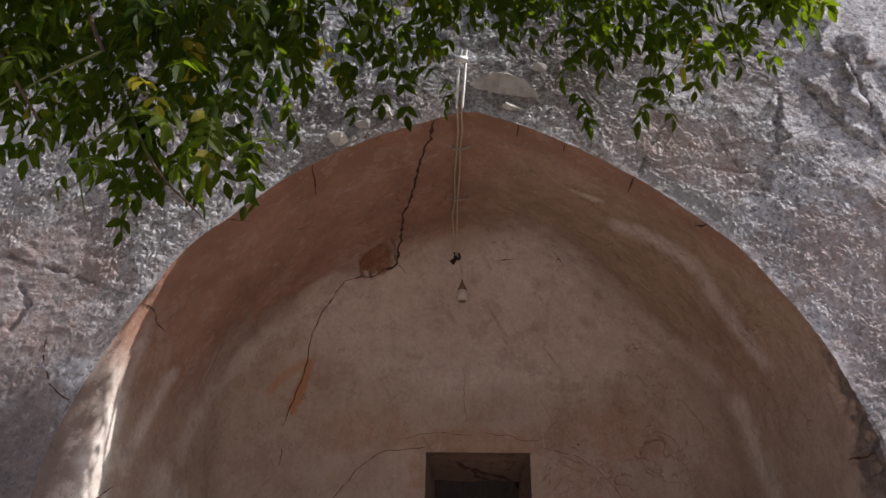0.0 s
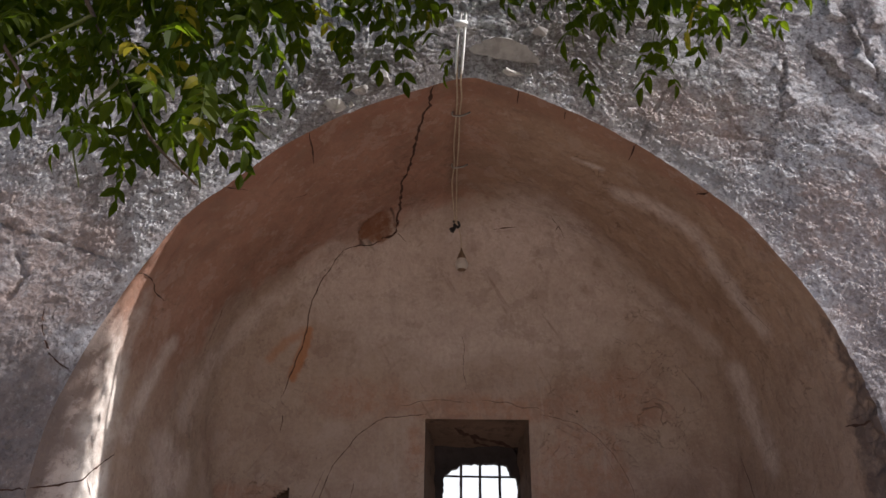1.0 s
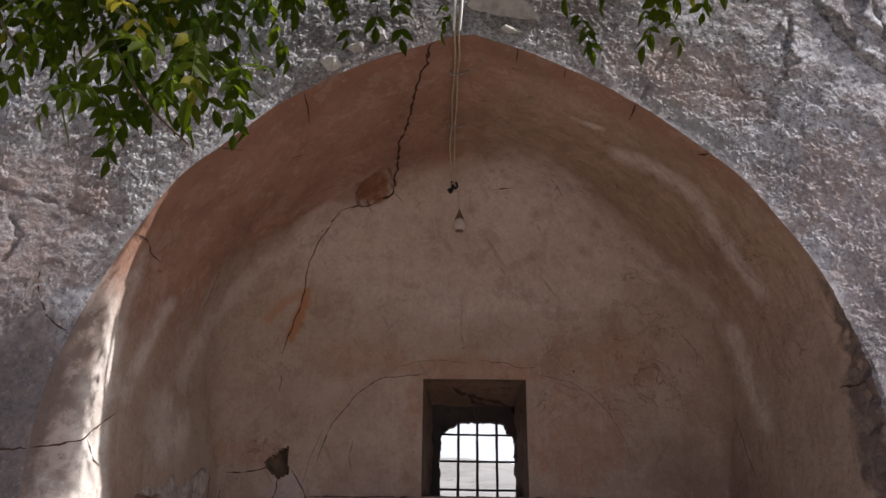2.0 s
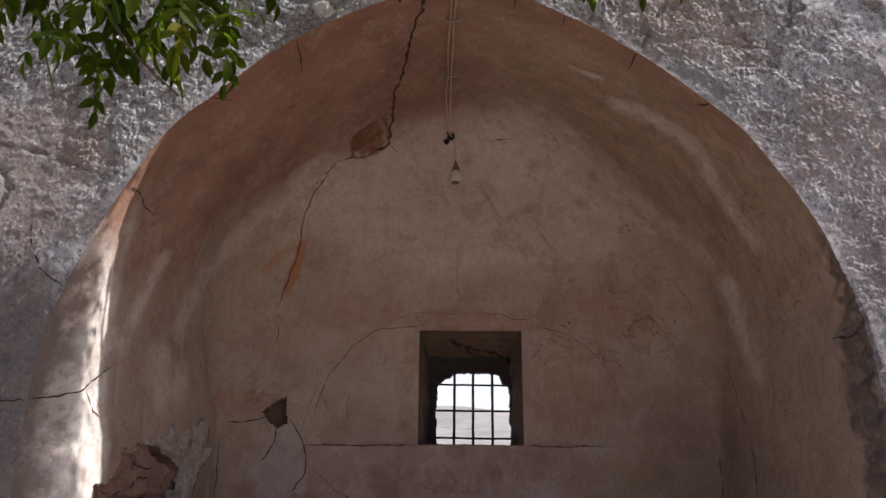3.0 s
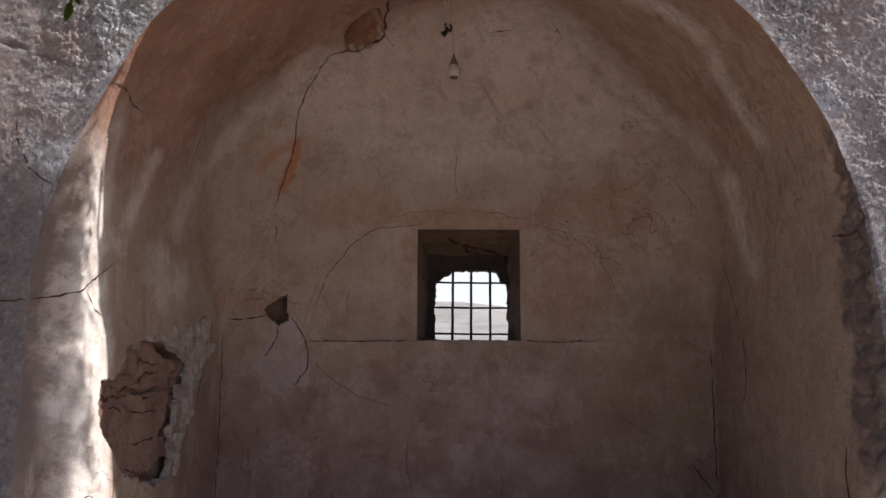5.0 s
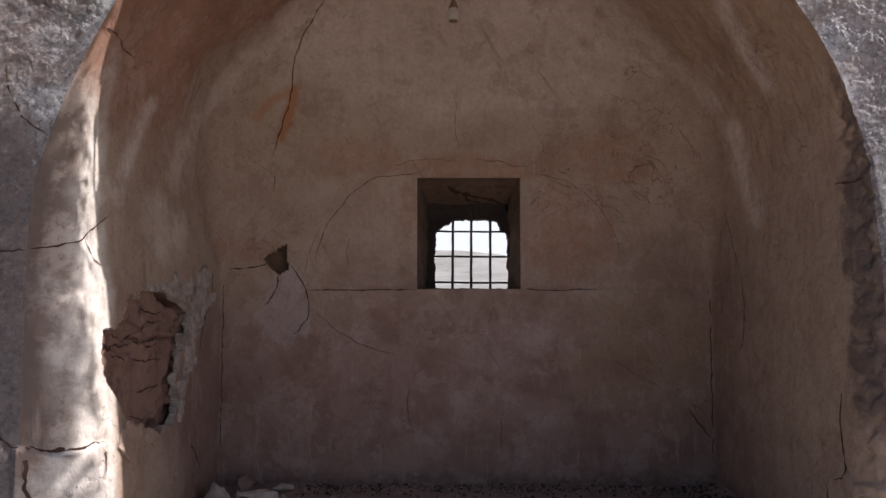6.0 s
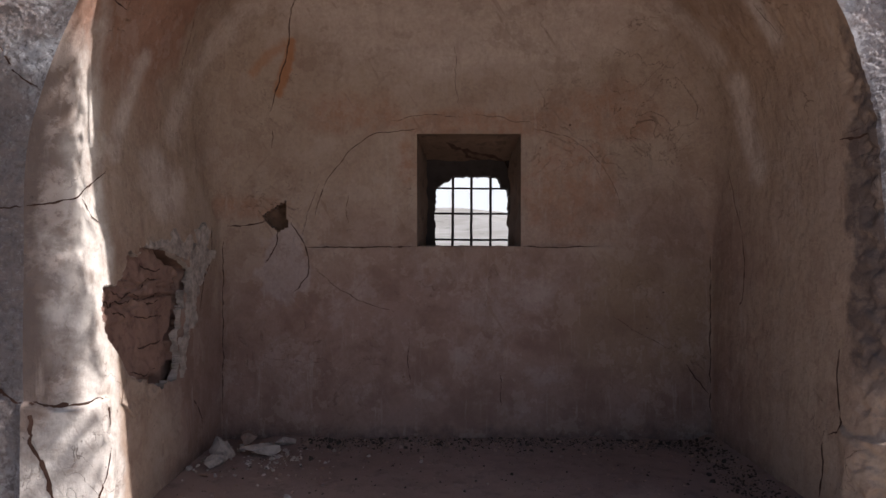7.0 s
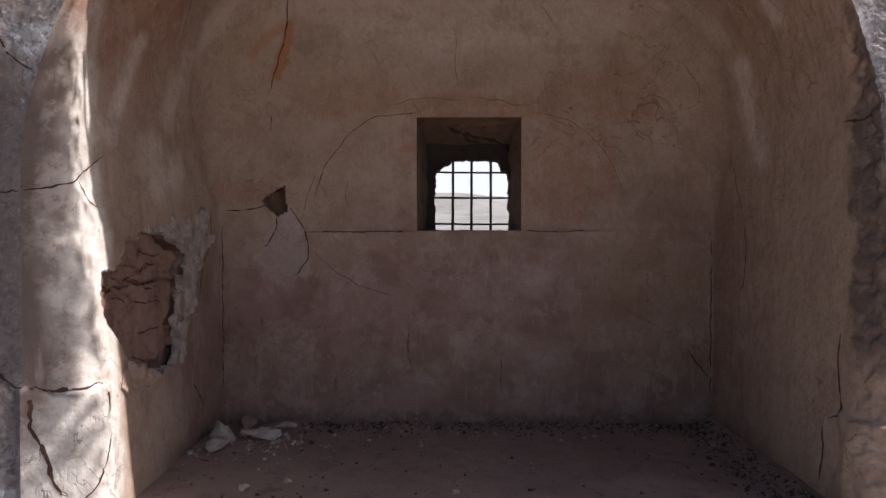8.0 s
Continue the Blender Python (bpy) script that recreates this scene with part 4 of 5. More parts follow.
def crack(ob, controls, width=0.004, wander=0.012, seed=0.0):
    """A jagged dark ribbon along the wall ob, for a gap, through rough control points."""
    line = [Vector(p) for p in controls]
    for _ in range(2):
        line = [line[0]] + [p for a, b in zip(line, line[1:]) for p in (a.lerp(b, 0.25), a.lerp(b, 0.75))] + [line[-1]]
    stations = []
    for a, b in zip(line, line[1:]):
        n = max(2, int((b - a).length / 0.012))
        stations += [a.lerp(b, i / n) for i in range(n)]
    stations.append(line[-1])
    total = len(stations)
    bm = bmesh.new()
    before = None
    for i, p in enumerate(stations):
        way = (stations[min(i + 1, total - 1)] - stations[max(i - 1, 0)]).normalized()
        place, normal, _, _ = SURFACES[ob.name].find_nearest(p)
        if normal.dot(Vector((0, -0.3, 1.5)) - place) < 0:
            normal = -normal
        across = normal.cross(way).normalized()
        sway = wander * (noise.noise((i * 0.13 + seed, seed, 0)) + 0.35 * noise.noise((i * 0.45, seed + 5, 0)))
        place, normal2, _, _ = SURFACES[ob.name].find_nearest(place + across * sway)
        taper = min(1.0, (i + 0.6) / 6, (total - i - 0.4) / 8)
        half = width * 0.65 * taper * (0.85 + 1.1 * noise.noise((i * 0.35 + 9, seed, 3)))
        half = max(half, 0.0006)
        pair = [bm.verts.new(place + normal * 0.0025 + across * s * half) for s in (-1, 1)]
        if before:
            bm.faces.new((before[0], before[1], pair[1], pair[0]))
        before = pair
    part("crack", bm, CRACK, ob, "thin dark crack")


crack(vault, [(-0.24, 0.0, 3.23), (-0.30, 0.22, 3.19), (-0.36, 0.51, 3.16), (-0.38, 0.67, 3.15), (-0.45, 0.86, 3.13), (-0.48, 1.17, 3.11), (-0.51, 1.33, 3.03), (-0.60, 1.34, 2.97)], 0.013, 0.03, 1.0)
crack(vault, [(-0.60, 1.35, 2.97), (-0.74, 1.31, 2.93), (-0.84, 1.27, 2.89)], 0.007, 0.01, 2.0)
crack(vault, [(-0.84, 1.27, 2.89), (-0.97, 1.37, 2.74), (-1.06, 1.44, 2.55), (-1.07, 1.50, 2.42), (-1.13, 1.53, 2.21), (-1.20, 1.53, 2.0)], 0.006, 0.014, 3.0)
crack(wall_back, [(-1.19, 1.55, 2.0), (-1.19, 1.55, 1.78)], 0.005, 0.012, 4.0)
crack(vault, [(-0.51, 1.32, 3.03), (-0.45, 1.41, 3.0)], 0.004, 0.004, 5.0)
for k, (a, b, w) in enumerate((((-0.82, 0.0, 2.93), (-0.85, 0.27, 2.92), 0.007), ((0.17, 0.0, 3.17), (0.17, 0.11, 3.16), 0.006), ((0.39, 0.0, 3.07), (0.40, 0.08, 3.06), 0.005),
                               ((0.73, 0.0, 2.9), (0.71, 0.14, 2.87), 0.008), ((1.01, 0.0, 2.62), (0.98, 0.07, 2.64), 0.010), ((-1.19, 0.0, 2.64), (-1.12, 0.14, 2.69), 0.004),
                               ((0.13, 1.38, 3.08), (0.28, 1.31, 3.07), 0.006), ((0.46, 1.06, 3.02), (0.57, 1.22, 2.95), 0.004), ((0.52, 1.12, 2.98), (0.50, 1.2, 2.98), 0.004))):
    crack(vault, [a, b], w, 0.01, 10.0 + k)
crack(vault, [(-1.50, 0.0, 2.21), (-1.49, 0.12, 2.24), (-1.49, 0.2, 2.18), (-1.49, 0.32, 2.2)], 0.005, 0.012, 22.0)
crack(wall_back, [(-0.93, 1.55, 1.36), (-0.88, 1.55, 1.55), (-0.77, 1.55, 1.70), (-0.62, 1.55, 1.86), (-0.43, 1.55, 1.885), (-0.29, 1.55, 1.90)], 0.0035, 0.012, 23.0)
crack(wall_back, [(0.40, 1.55, 1.90), (0.60, 1.55, 1.86), (0.77, 1.55, 1.76), (0.91, 1.55, 1.55), (0.94, 1.55, 1.41)], 0.002, 0.014, 24.0)
crack(wall_back, [(-0.98, 1.55, 1.175), (-0.64, 1.55, 1.172), (-0.31, 1.55, 1.178)], 0.006, 0.008, 25.0)
crack(wall_back, [(0.345, 1.55, 1.178), (0.55, 1.55, 1.172), (0.81, 1.55, 1.18)], 0.005, 0.006, 26.0)
crack(wall_back, [(-1.22, 1.55, 1.345), (-1.33, 1.55, 1.30), (-1.47, 1.55, 1.31)], 0.006, 0.012, 27.0)
crack(wall_back, [(-1.15, 1.55, 1.27), (-1.16, 1.55, 1.20), (-1.20, 1.55, 1.12), (-1.23, 1.55, 1.08)], 0.006, 0.014, 28.0)
crack(wall_back, [(-1.07, 1.55, 1.33), (-0.99, 1.55, 1.19), (-0.97, 1.55, 1.13), (-0.96, 1.55, 1.02), (-1.0, 1.55, 0.95), (-1.06, 1.55, 0.90)], 0.006, 0.022, 29.0)
crack(wall_back, [(-0.92, 1.55, 1.05), (-0.75, 1.55, 0.88), (-0.44, 1.55, 0.78)], 0.003, 0.02, 30.0)
crack(wall_back, [(1.33, 1.55, 0.46), (1.41, 1.55, 0.36), (1.48, 1.55, 0.28)], 0.006, 0.02, 31.0)
crack(wall_back, [(0.05, 1.55, 1.98), (0.25, 1.55, 1.96), (0.4, 1.55, 1.93)], 0.003, 0.02, 32.0)
crack(wall_back, [(-0.45, 1.55, 1.95), (-0.25, 1.55, 1.99), (-0.02, 1.55, 1.97)], 0.002, 0.02, 33.0)
crack(wall_back, [(-0.06, 1.55, 2.05), (-0.07, 1.55, 2.25), (-0.06, 1.55, 2.4)], 0.002, 0.02, 34.0)
crack(wall_right, [(1.49, 1.26, 1.63), (1.5, 1.21, 1.42), (1.5, 1.11, 1.24)], 0.005, 0.012, 35.0)
crack(wall_right, [(1.5, 1.11, 1.24), (1.5, 1.10, 1.05), (1.5, 1.106, 0.88), (1.5, 1.17, 0.85)], 0.007, 0.012, 36.0)
crack(wall_right, [(1.5, 0.03, 1.62), (1.5, 0.10, 1.60), (1.5, 0.19, 1.63)], 0.008, 0.012, 37.0)
crack(wall_right, [(1.5, 0.22, 0.75), (1.5, 0.24, 0.6), (1.5, 0.18, 0.42), (1.5, 0.28, 0.38)], 0.008, 0.02, 38.0)
crack(wall_right, [(1.5, 0.33, 0.33), (1.5, 0.32, 0.2), (1.5, 0.36, 0.08)], 0.010, 0.02, 39.0)
crack(wall_left, [(-1.5, 1.4, 1.30), (-1.5, 1.38, 1.1), (-1.5, 1.25, 0.95), (-1.5, 1.2, 0.82)], 0.008, 0.02, 40.0)
crack(wall_left, [(-1.5, 1.1, 0.35), (-1.5, 1.2, 0.25), (-1.5, 1.22, 0.18)], 0.007, 0.02, 41.0)
crack(wall_left, [(-1.75, 0.0, 1.33), (-1.66, 0.07, 1.35), (-1.6, 0.14, 1.40), (-1.59, 0.3, 1.5)], 0.006, 0.02, 42.0)
crack(wall_left, [(-1.61, 0.12, 1.38), (-1.6, 0.17, 1.3), (-1.6, 0.25, 1.27)], 0.004, 0.015, 43.0)
crack(wall_left, [(-1.74, 0.01, 0.57), (-1.71, 0.03, 0.4), (-1.68, 0.04, 0.3), (-1.63, 0.06, 0.15)], 0.014, 0.03, 44.0)
crack(wall_left, [(-1.73, 0.01, 0.57), (-1.62, 0.07, 0.535), (-1.55, 0.13, 0.56)], 0.012, 0.02, 45.0)
crack(wall_left, [(-1.54, 0.13, 0.56), (-1.53, 0.15, 0.44)], 0.012, 0.01, 46.0)
crack(wall_left, [(-1.55, 0.13, 0.36), (-1.55, 0.11, 0.18), (-1.6, 0.08, 0.1)], 0.006, 0.02, 47.0)
crack(wall_front, [(-2.3, 0, 0.68), (-1.9, 0, 0.62), (-1.76, 0, 0.58)], 0.016, 0.03, 48.0)
crack(wall_front, [(-1.87, 0, 2.05), (-1.85, 0, 1.93), (-1.78, 0, 1.83), (-1.70, 0, 1.79)], 0.006, 0.02, 49.0)
crack(wall_front, [(-1.9, 0, 1.32), (-1.76, 0, 1.33)], 0.007, 0.02, 52.0)


crack(wall_back, [(-1.492, 1.55, 1.34), (-1.488, 1.55, 0.8), (-1.492, 1.55, 0.12)], 0.005, 0.012, 60.0)
crack(wall_back, [(1.492, 1.55, 1.15), (1.488, 1.55, 0.6), (1.492, 1.55, 0.12)], 0.006, 0.014, 61.0)
crack(wall_back, [(-0.9, 1.55, 1.56), (-0.98, 1.55, 1.38), (-1.0, 1.55, 1.25)], 0.002, 0.01, 62.0)
crack(wall_back, [(-0.72, 1.55, 1.5), (-0.74, 1.55, 1.4), (-0.72, 1.55, 1.32)], 0.002, 0.01, 63.0)
crack(wall_back, [(0.9, 1.55, 0.75), (1.1, 1.55, 0.62), (1.25, 1.55, 0.56)], 0.002, 0.02, 64.0)
crack(wall_back, [(-0.35, 1.55, 0.62), (-0.36, 1.55, 0.45), (-0.34, 1.55, 0.35)], 0.003, 0.015, 65.0)
crack(wall_back, [(0.2, 1.55, 0.4), (0.22, 1.55, 0.28), (0.2, 1.55, 0.2)], 0.003, 0.015, 66.0)
# wide dark ribbons stand in for the shade under the reveal's broken lip
crack(reveal, [(-0.12, 1.68, 1.84), (-0.06, 1.76, 1.81), (0.0, 1.80, 1.77), (0.1, 1.83, 1.755), (0.2, 1.88, 1.735), (0.29, 1.92, 1.71)], 0.030, 0.02, 70.0)
crack(reveal, [(0.0, 1.80, 1.77), (0.02, 1.87, 1.75), (0.12, 1.90, 1.73)], 0.022, 0.01, 71.0)
for k, line in enumerate(([(0.25, 0.93), (0.38, 0.915), (0.5, 0.94)], [(0.33, 0.98), (0.42, 0.955), (0.52, 0.965), (0.60, 0.93)], [(0.52, 0.94), (0.66, 0.90), (0.78, 0.905)], [(0.62, 0.97), (0.66, 1.02), (0.76, 1.02), (0.80, 0.95), (0.72, 0.92), (0.64, 0.93)],
                          [(0.34, 0.90), (0.42, 0.87), (0.45, 0.84)], [(0.5, 0.85), (0.65, 0.84), (0.85, 0.83)], [(0.55, 0.70), (0.68, 0.69), (0.8, 0.71)], [(0.6, 1.10), (0.68, 1.05), (0.82, 1.06)], [(0.48, 0.60), (0.62, 0.565), (0.78, 0.57)])):
    crack(mud_core, [(-1.58, py, pz) for py, pz in line], 0.007, 0.02, 80.0 + k)
crack(vault, [(1.3, 0.5, 2.3), (1.38, 0.42, 2.1)], 0.003, 0.015, 67.0)
crack(vault, [(-1.3, 0.85, 2.35), (-1.38, 0.9, 2.2), (-1.44, 0.9, 2.05)], 0.003, 0.015, 68.0)
crack(vault, [(-0.98, 0.45, 2.78), (-0.9, 0.5, 2.86)], 0.004, 0.01, 69.0)


# ---- lumps and stones ----
def lump(name, size, material, seed, flat=1.0, parent=None):
    """A broken lump: an uneven body with some flat broken faces, resting on z = 0."""
    bm = bmesh.new()
    bmesh.ops.create_icosphere(bm, subdivisions=4, radius=0.5)
    rng = random.Random(seed)
    cuts = [(Vector((rng.gauss(0, 1), rng.gauss(0, 1), rng.gauss(0, 1))).normalized(), rng.uniform(0.14, 0.34)) for _ in range(12)]
    for v in bm.verts:
        p = v.co.copy()
        for normal, far in cuts:
            d = p.dot(normal) - far
            if d > 0:
                p -= normal * d
        p *= 1 + 0.14 * noise.noise(p * 3 + Vector((seed, 0, 0))) + 0.10 * noise.noise(p * 9 + Vector((0, seed, 0))) + 0.05 * noise.noise(p * 24)
        v.co = Vector((p.x * size[0], p.y * size[1], p.z * size[2] * flat))
    low = min(v.co.z for v in bm.verts)
    for v in bm.verts:
        v.co.z -= low
    return part(name, bm, material, parent, smooth=False)


def floor_height(px, py):
    i = int(np.clip((px + 1.85) / 3.6 * 199, 0, 199))
    j = int(np.clip((py + 0.04) / 1.64 * 91, 0, 91))
    return float(points_floor[i, j, 2])


points_floor = np.array([v.co for v in floor.data.vertices]).reshape(200, 92, 3)
RUBBLE = [  # x, y, size, material, label, tilt
    (-1.40, 1.20, (0.20, 0.15, 0.13), CHALK, "large pale broken plaster lump against the wall", 12),
    (-1.36, 0.99, (0.16, 0.11, 0.10), CHALK, "pale broken plaster lump with a brown face", -8),
    (-1.30, 1.42, (0.13, 0.10, 0.15), MUD_LUMP, "brown mud lump standing in the corner", 5),
    (-1.28, 1.27, (0.11, 0.05, 0.06), CHALK, "small pale plaster sliver on the heap", 25),
    (-1.15, 1.20, (0.25, 0.12, 0.09), CHALK, "long pale slab of fallen plaster", 6),
    (-1.08, 1.40, (0.20, 0.11, 0.08), CHALK, "pale plaster slab by the back wall", -10),
    (-1.47, 0.96, (0.05, 0.04, 0.04), CHALK, "small pale chip by the wall", 0),
    (-1.36, 0.86, (0.085, 0.06, 0.03), MUD_LUMP, "flat brown stone on the floor", 0),
    (-1.06, 0.49, (0.105, 0.085, 0.06), CHALK, "single pale plaster lump on the floor", 10),
    (-1.37, 0.56, (0.06, 0.04, 0.02), MUD_LUMP, "flat brown chip on the floor", 0),
    (-1.21, 0.87, (0.035, 0.03, 0.02), CHALK, "small pale chip on the floor", 0),
]
for k, (px, py, size, material, label, tilt) in enumerate(RUBBLE):
    ob = lump("rubble_lump", tuple(1.12 * c for c in size), material, 100 + k * 7)
    ob.matrix_world = pose(px, py, floor_height(px, py) - 0.006, tilt * 0.4, tilt, k * 47)
    tagged(ob, label, "rubble", "rubble heap in the corner")


def crumbs(name, count, material, label, seed, where, size):
    rng = random.Random(seed)
    verts, faces = [], []
    for _ in range(count):
        px, py = where(rng)
        pz = floor_height(px, py)
        s = size * math.exp(rng.gauss(0, 0.55))
        base = len(verts)
        turn = rng.uniform(0, 6.28)
        for i in range(4):
            a = turn + i * 1.57 + rng.uniform(-0.5, 0.5)
            verts.append((px + s * math.cos(a) * rng.uniform(0.6, 1.2), py + s * math.sin(a) * rng.uniform(0.6, 1.2), pz - 0.002))
        for i in range(4):
            x0, y0, z0 = verts[base + i]
            verts.append((px + (x0 - px) * rng.uniform(0.4, 0.8), py + (y0 - py) * rng.uniform(0.4, 0.8), pz + s * rng.uniform(0.4, 0.9)))
        for i in range(4):
            j = (i + 1) % 4
            faces.append((base + i, base + j, base + 4 + j, base + 4 + i))
        faces.append((base + 4, base + 5, base + 6, base + 7))
    mesh = bpy.data.meshes.new(name)
    mesh.from_pydata(verts, [], faces)
    mesh.materials.append(material)
    return tagged(new(name, mesh), label, "debris", kind="stuff")


def near_heap(rng):
    return min(max(rng.gauss(-1.1, 0.28), -1.45), 1.4), min(max(rng.gauss(1.15, 0.2), 0.05), 1.5)


def by_walls(rng):
    if rng.random() < 0.6:
        return rng.uniform(-1.0, 1.45), 1.52 - abs(rng.gauss(0, 0.09))
    return 1.47 - abs(rng.gauss(0, 0.12)), rng.uniform(0.15, 1.5)


def anywhere(rng):
    return rng.uniform(-1.4, 1.4), rng.uniform(0.0, 1.5)


crumbs("plaster_crumbs", 190, CHALK, "pale plaster crumbs scattered round the heap", 5, near_heap, 0.007)
crumbs("dirt_clods", 900, MUD_LUMP, "dark dirt and crumbs along the wall foot", 6, by_walls, 0.0052)
DARK_DIRT = plain_material("dark_litter", (0.06, 0.045, 0.035), 0.95)
crumbs("leaf_litter", 3200, DARK_DIRT, "dark dry litter along the wall foot", 7, by_walls, 0.0043)
crumbs("floor_litter", 500, DARK_DIRT, "dark crumbs scattered over the earth floor", 17, anywhere, 0.0042)
crumbs("gravel", 500, MUD_LUMP, "small stones scattered over the earth floor", 8, anywhere, 0.005)

# stones that show in the facade round the arch's head
for px, pz, size, material, label, turn in ((-0.715, 3.075, (0.12, 0.10, 0.10), WHITE_STONE, "white stone set in the facade above the arch", 20), (-0.64, 3.085, (0.07, 0.07, 0.05), WHITE_STONE, "small white stone in the facade", 70),
                                            (-0.60, 3.17, (0.12, 0.09, 0.10), STONE, "grey stone in the facade", 10), (-0.49, 3.25, (0.11, 0.08, 0.10), STONE, "grey stone in the facade", 50),
                                            (0.13, 3.42, (0.40, 0.13, 0.27), STONE, "large grey stone block above the arch", 0), (0.29, 3.52, (0.17, 0.14, 0.05), STONE, "thin projecting stone above the arch", -8),
                                            (0.14, 3.27, (0.17, 0.09, 0.05), WHITE_STONE, "flat pale stone over the arch", 12), (1.36, 2.32, (0.06, 0.05, 0.05), WHITE_STONE, "small pale stone at the arch's edge", 30)):
    ob = lump("facade_stone", size, material, int(300 + px * 50 + pz * 10))
    ob.matrix_world = pose(px, 0.0, pz - size[2] * 0.4, 0, turn * 0.3, turn * 0.3)
    tagged(ob, label, "stone", "stones in the facade")

# ---- hanging lamp and its cable ----
def tube_along(name, controls, radius, material, parent, sides=8):
    bm = bmesh.new()
    line = catmull3(controls)
    rings = []
    for i, p in enumerate(line):
        way = (line[min(i + 1, len(line) - 1)] - line[max(i - 1, 0)]).normalized()
        a = way.orthogonal().normalized() if not rings else (last_a - way * last_a.dot(way)).normalized()
        last_a = a
        b = way.cross(a)
        rings.append([bm.verts.new(p + (a * math.cos(t) + b * math.sin(t)) * (radius(i / (len(line) - 1)) if callable(radius) else radius)) for t in (2 * math.pi * j / sides for j in range(sides))])
    for r0, r1 in zip(rings, rings[1:]):
        for j in range(sides):
            bm.faces.new((r0[j], r0[(j + 1) % sides], r1[(j + 1) % sides], r1[j]))
    bm.faces.new(rings[0])
    bm.faces.new(rings[-1])
    return part(name, bm, material, parent)


def catmull3(controls, each=8):
    v = [Vector(p) for p in controls]
    v = [v[0] * 2 - v[1]] + v + [v[-1] * 2 - v[-2]]
    line = []
    for i in range(1, len(v) - 2):
        a, b, c, d = v[i - 1 : i + 3]
        for k in range(each):
            t = k / each
            line.append(0.5 * (2 * b + (c - a) * t + (2 * a - 5 * b + 4 * c - d) * t * t + (3 * b - a - 3 * c + d) * t ** 3))
    line.append(v[-2])
    return line


def turned(name, outline, material, parent, place, sides=24):
    """A body of revolution from (radius, height) pairs."""
    bm = bmesh.new()
    rings = [[bm.verts.new((r * math.cos(2 * math.pi * j / sides) + place[0], r * math.sin(2 * math.pi * j / sides) + place[1], z + place[2])) for j in range(sides)] for r, z in outline]
    for r0, r1 in zip(rings, rings[1:]):
        for j in range(sides):
            bm.faces.new((r0[j], r0[(j + 1) % sides], r1[(j + 1) % sides], r1[j]))
    bm.faces.new(rings[0])
    bm.faces.new(rings[-1])
    return part(name, bm, material, parent)


lamp = new("pendant_lamp")
tagged(lamp, "bare unlit bulb hanging on a buff two-core cable from the vault", "lamp")
LX = -0.118
for off in (-0.011, 0.011):
    tube_along("cable", [(LX + 0.02 + off, -0.075, 3.58), (LX + 0.012 + off * 1.2, -0.065, 3.46), (LX + 0.004 + off, -0.05, 3.33), (LX + off * 0.9, -0.012, 3.225), (LX + 0.005 + off, 0.12, 3.222), (LX + off * 0.8, 0.27, 3.222),
                         (LX - 0.006 + off * 1.2, 0.55, 3.222), (LX - 0.008 + off * 0.8, 0.80, 3.222), (LX - 0.014 + off * 1.3, 0.98, 3.21), (LX - 0.01 + off, 1.15, 3.17), (LX + off * 0.4, 1.30, 3.08)], 0.0042, CABLE, lamp)
for off in (-0.012, 0.012):
    tube_along("taped_cable", [(LX + 0.022 + off, -0.078, 3.585), (LX + 0.012 + off * 1.3, -0.068, 3.46), (LX + 0.004 + off * 1.3, -0.056, 3.34), (LX + off, -0.03, 3.25)], 0.0066, TAPE, lamp)
bm = bmesh.new()
box(bm, LX - 0.024, LX + 0.042, -0.09, -0.055, 3.50, 3.535)
bmesh.ops.bevel(bm, geom=bm.edges[:], offset=0.006, segments=2, affect="EDGES")
part("cable_clip", bm, TAPE, lamp, "white taped cable tie")
for py in (0.27, 0.80):
    tube_along("staple", [(LX - 0.03, py, 3.25), (LX - 0.026, py, 3.214), (LX + 0.02, py, 3.214), (LX + 0.05, py - 0.012, 3.22), (LX + 0.062, py, 3.235)], 0.0048, ZINC, lamp)
tube_along("knot", [(LX - 0.02, 1.30, 3.10), (LX + 0.012, 1.29, 3.09), (LX + 0.02, 1.31, 3.07), (LX - 0.006, 1.30, 3.06), (LX - 0.012, 1.29, 3.075), (LX + 0.016, 1.30, 3.05)], 0.008, BLACK, lamp)
tube_along("taped_end", [(LX, 1.30, 3.07), (LX - 0.012, 1.295, 3.05), (LX - 0.03, 1.29, 3.03)], lambda t: 0.006 + 0.014 * t, BLACK, lamp, 10)
tube_along("drop_cord", [(LX + 0.01, 1.30, 3.06), (LX + 0.028, 1.30, 3.0), (-0.083, 1.30, 2.90)], 0.003, CABLE, lamp)
turned("socket", [(0.004, 0.075), (0.007, 0.06), (0.017, 0.035), (0.026, 0.012), (0.03, 0.0), (0.028, -0.002)], SOCKET, lamp, (-0.083, 1.30, 2.835))
bulb = turned("bulb", [(0.027, 0.0), (0.036, -0.015), (0.041, -0.034), (0.040, -0.05), (0.034, -0.066), (0.027, -0.072)], BULB, lamp, (-0.083, 1.30, 2.834))
turned("bulb_base", [(0.026, 0.0), (0.024, -0.004), (0.012, -0.006)], SOCKET, bulb, (-0.083, 1.30, 2.7615))

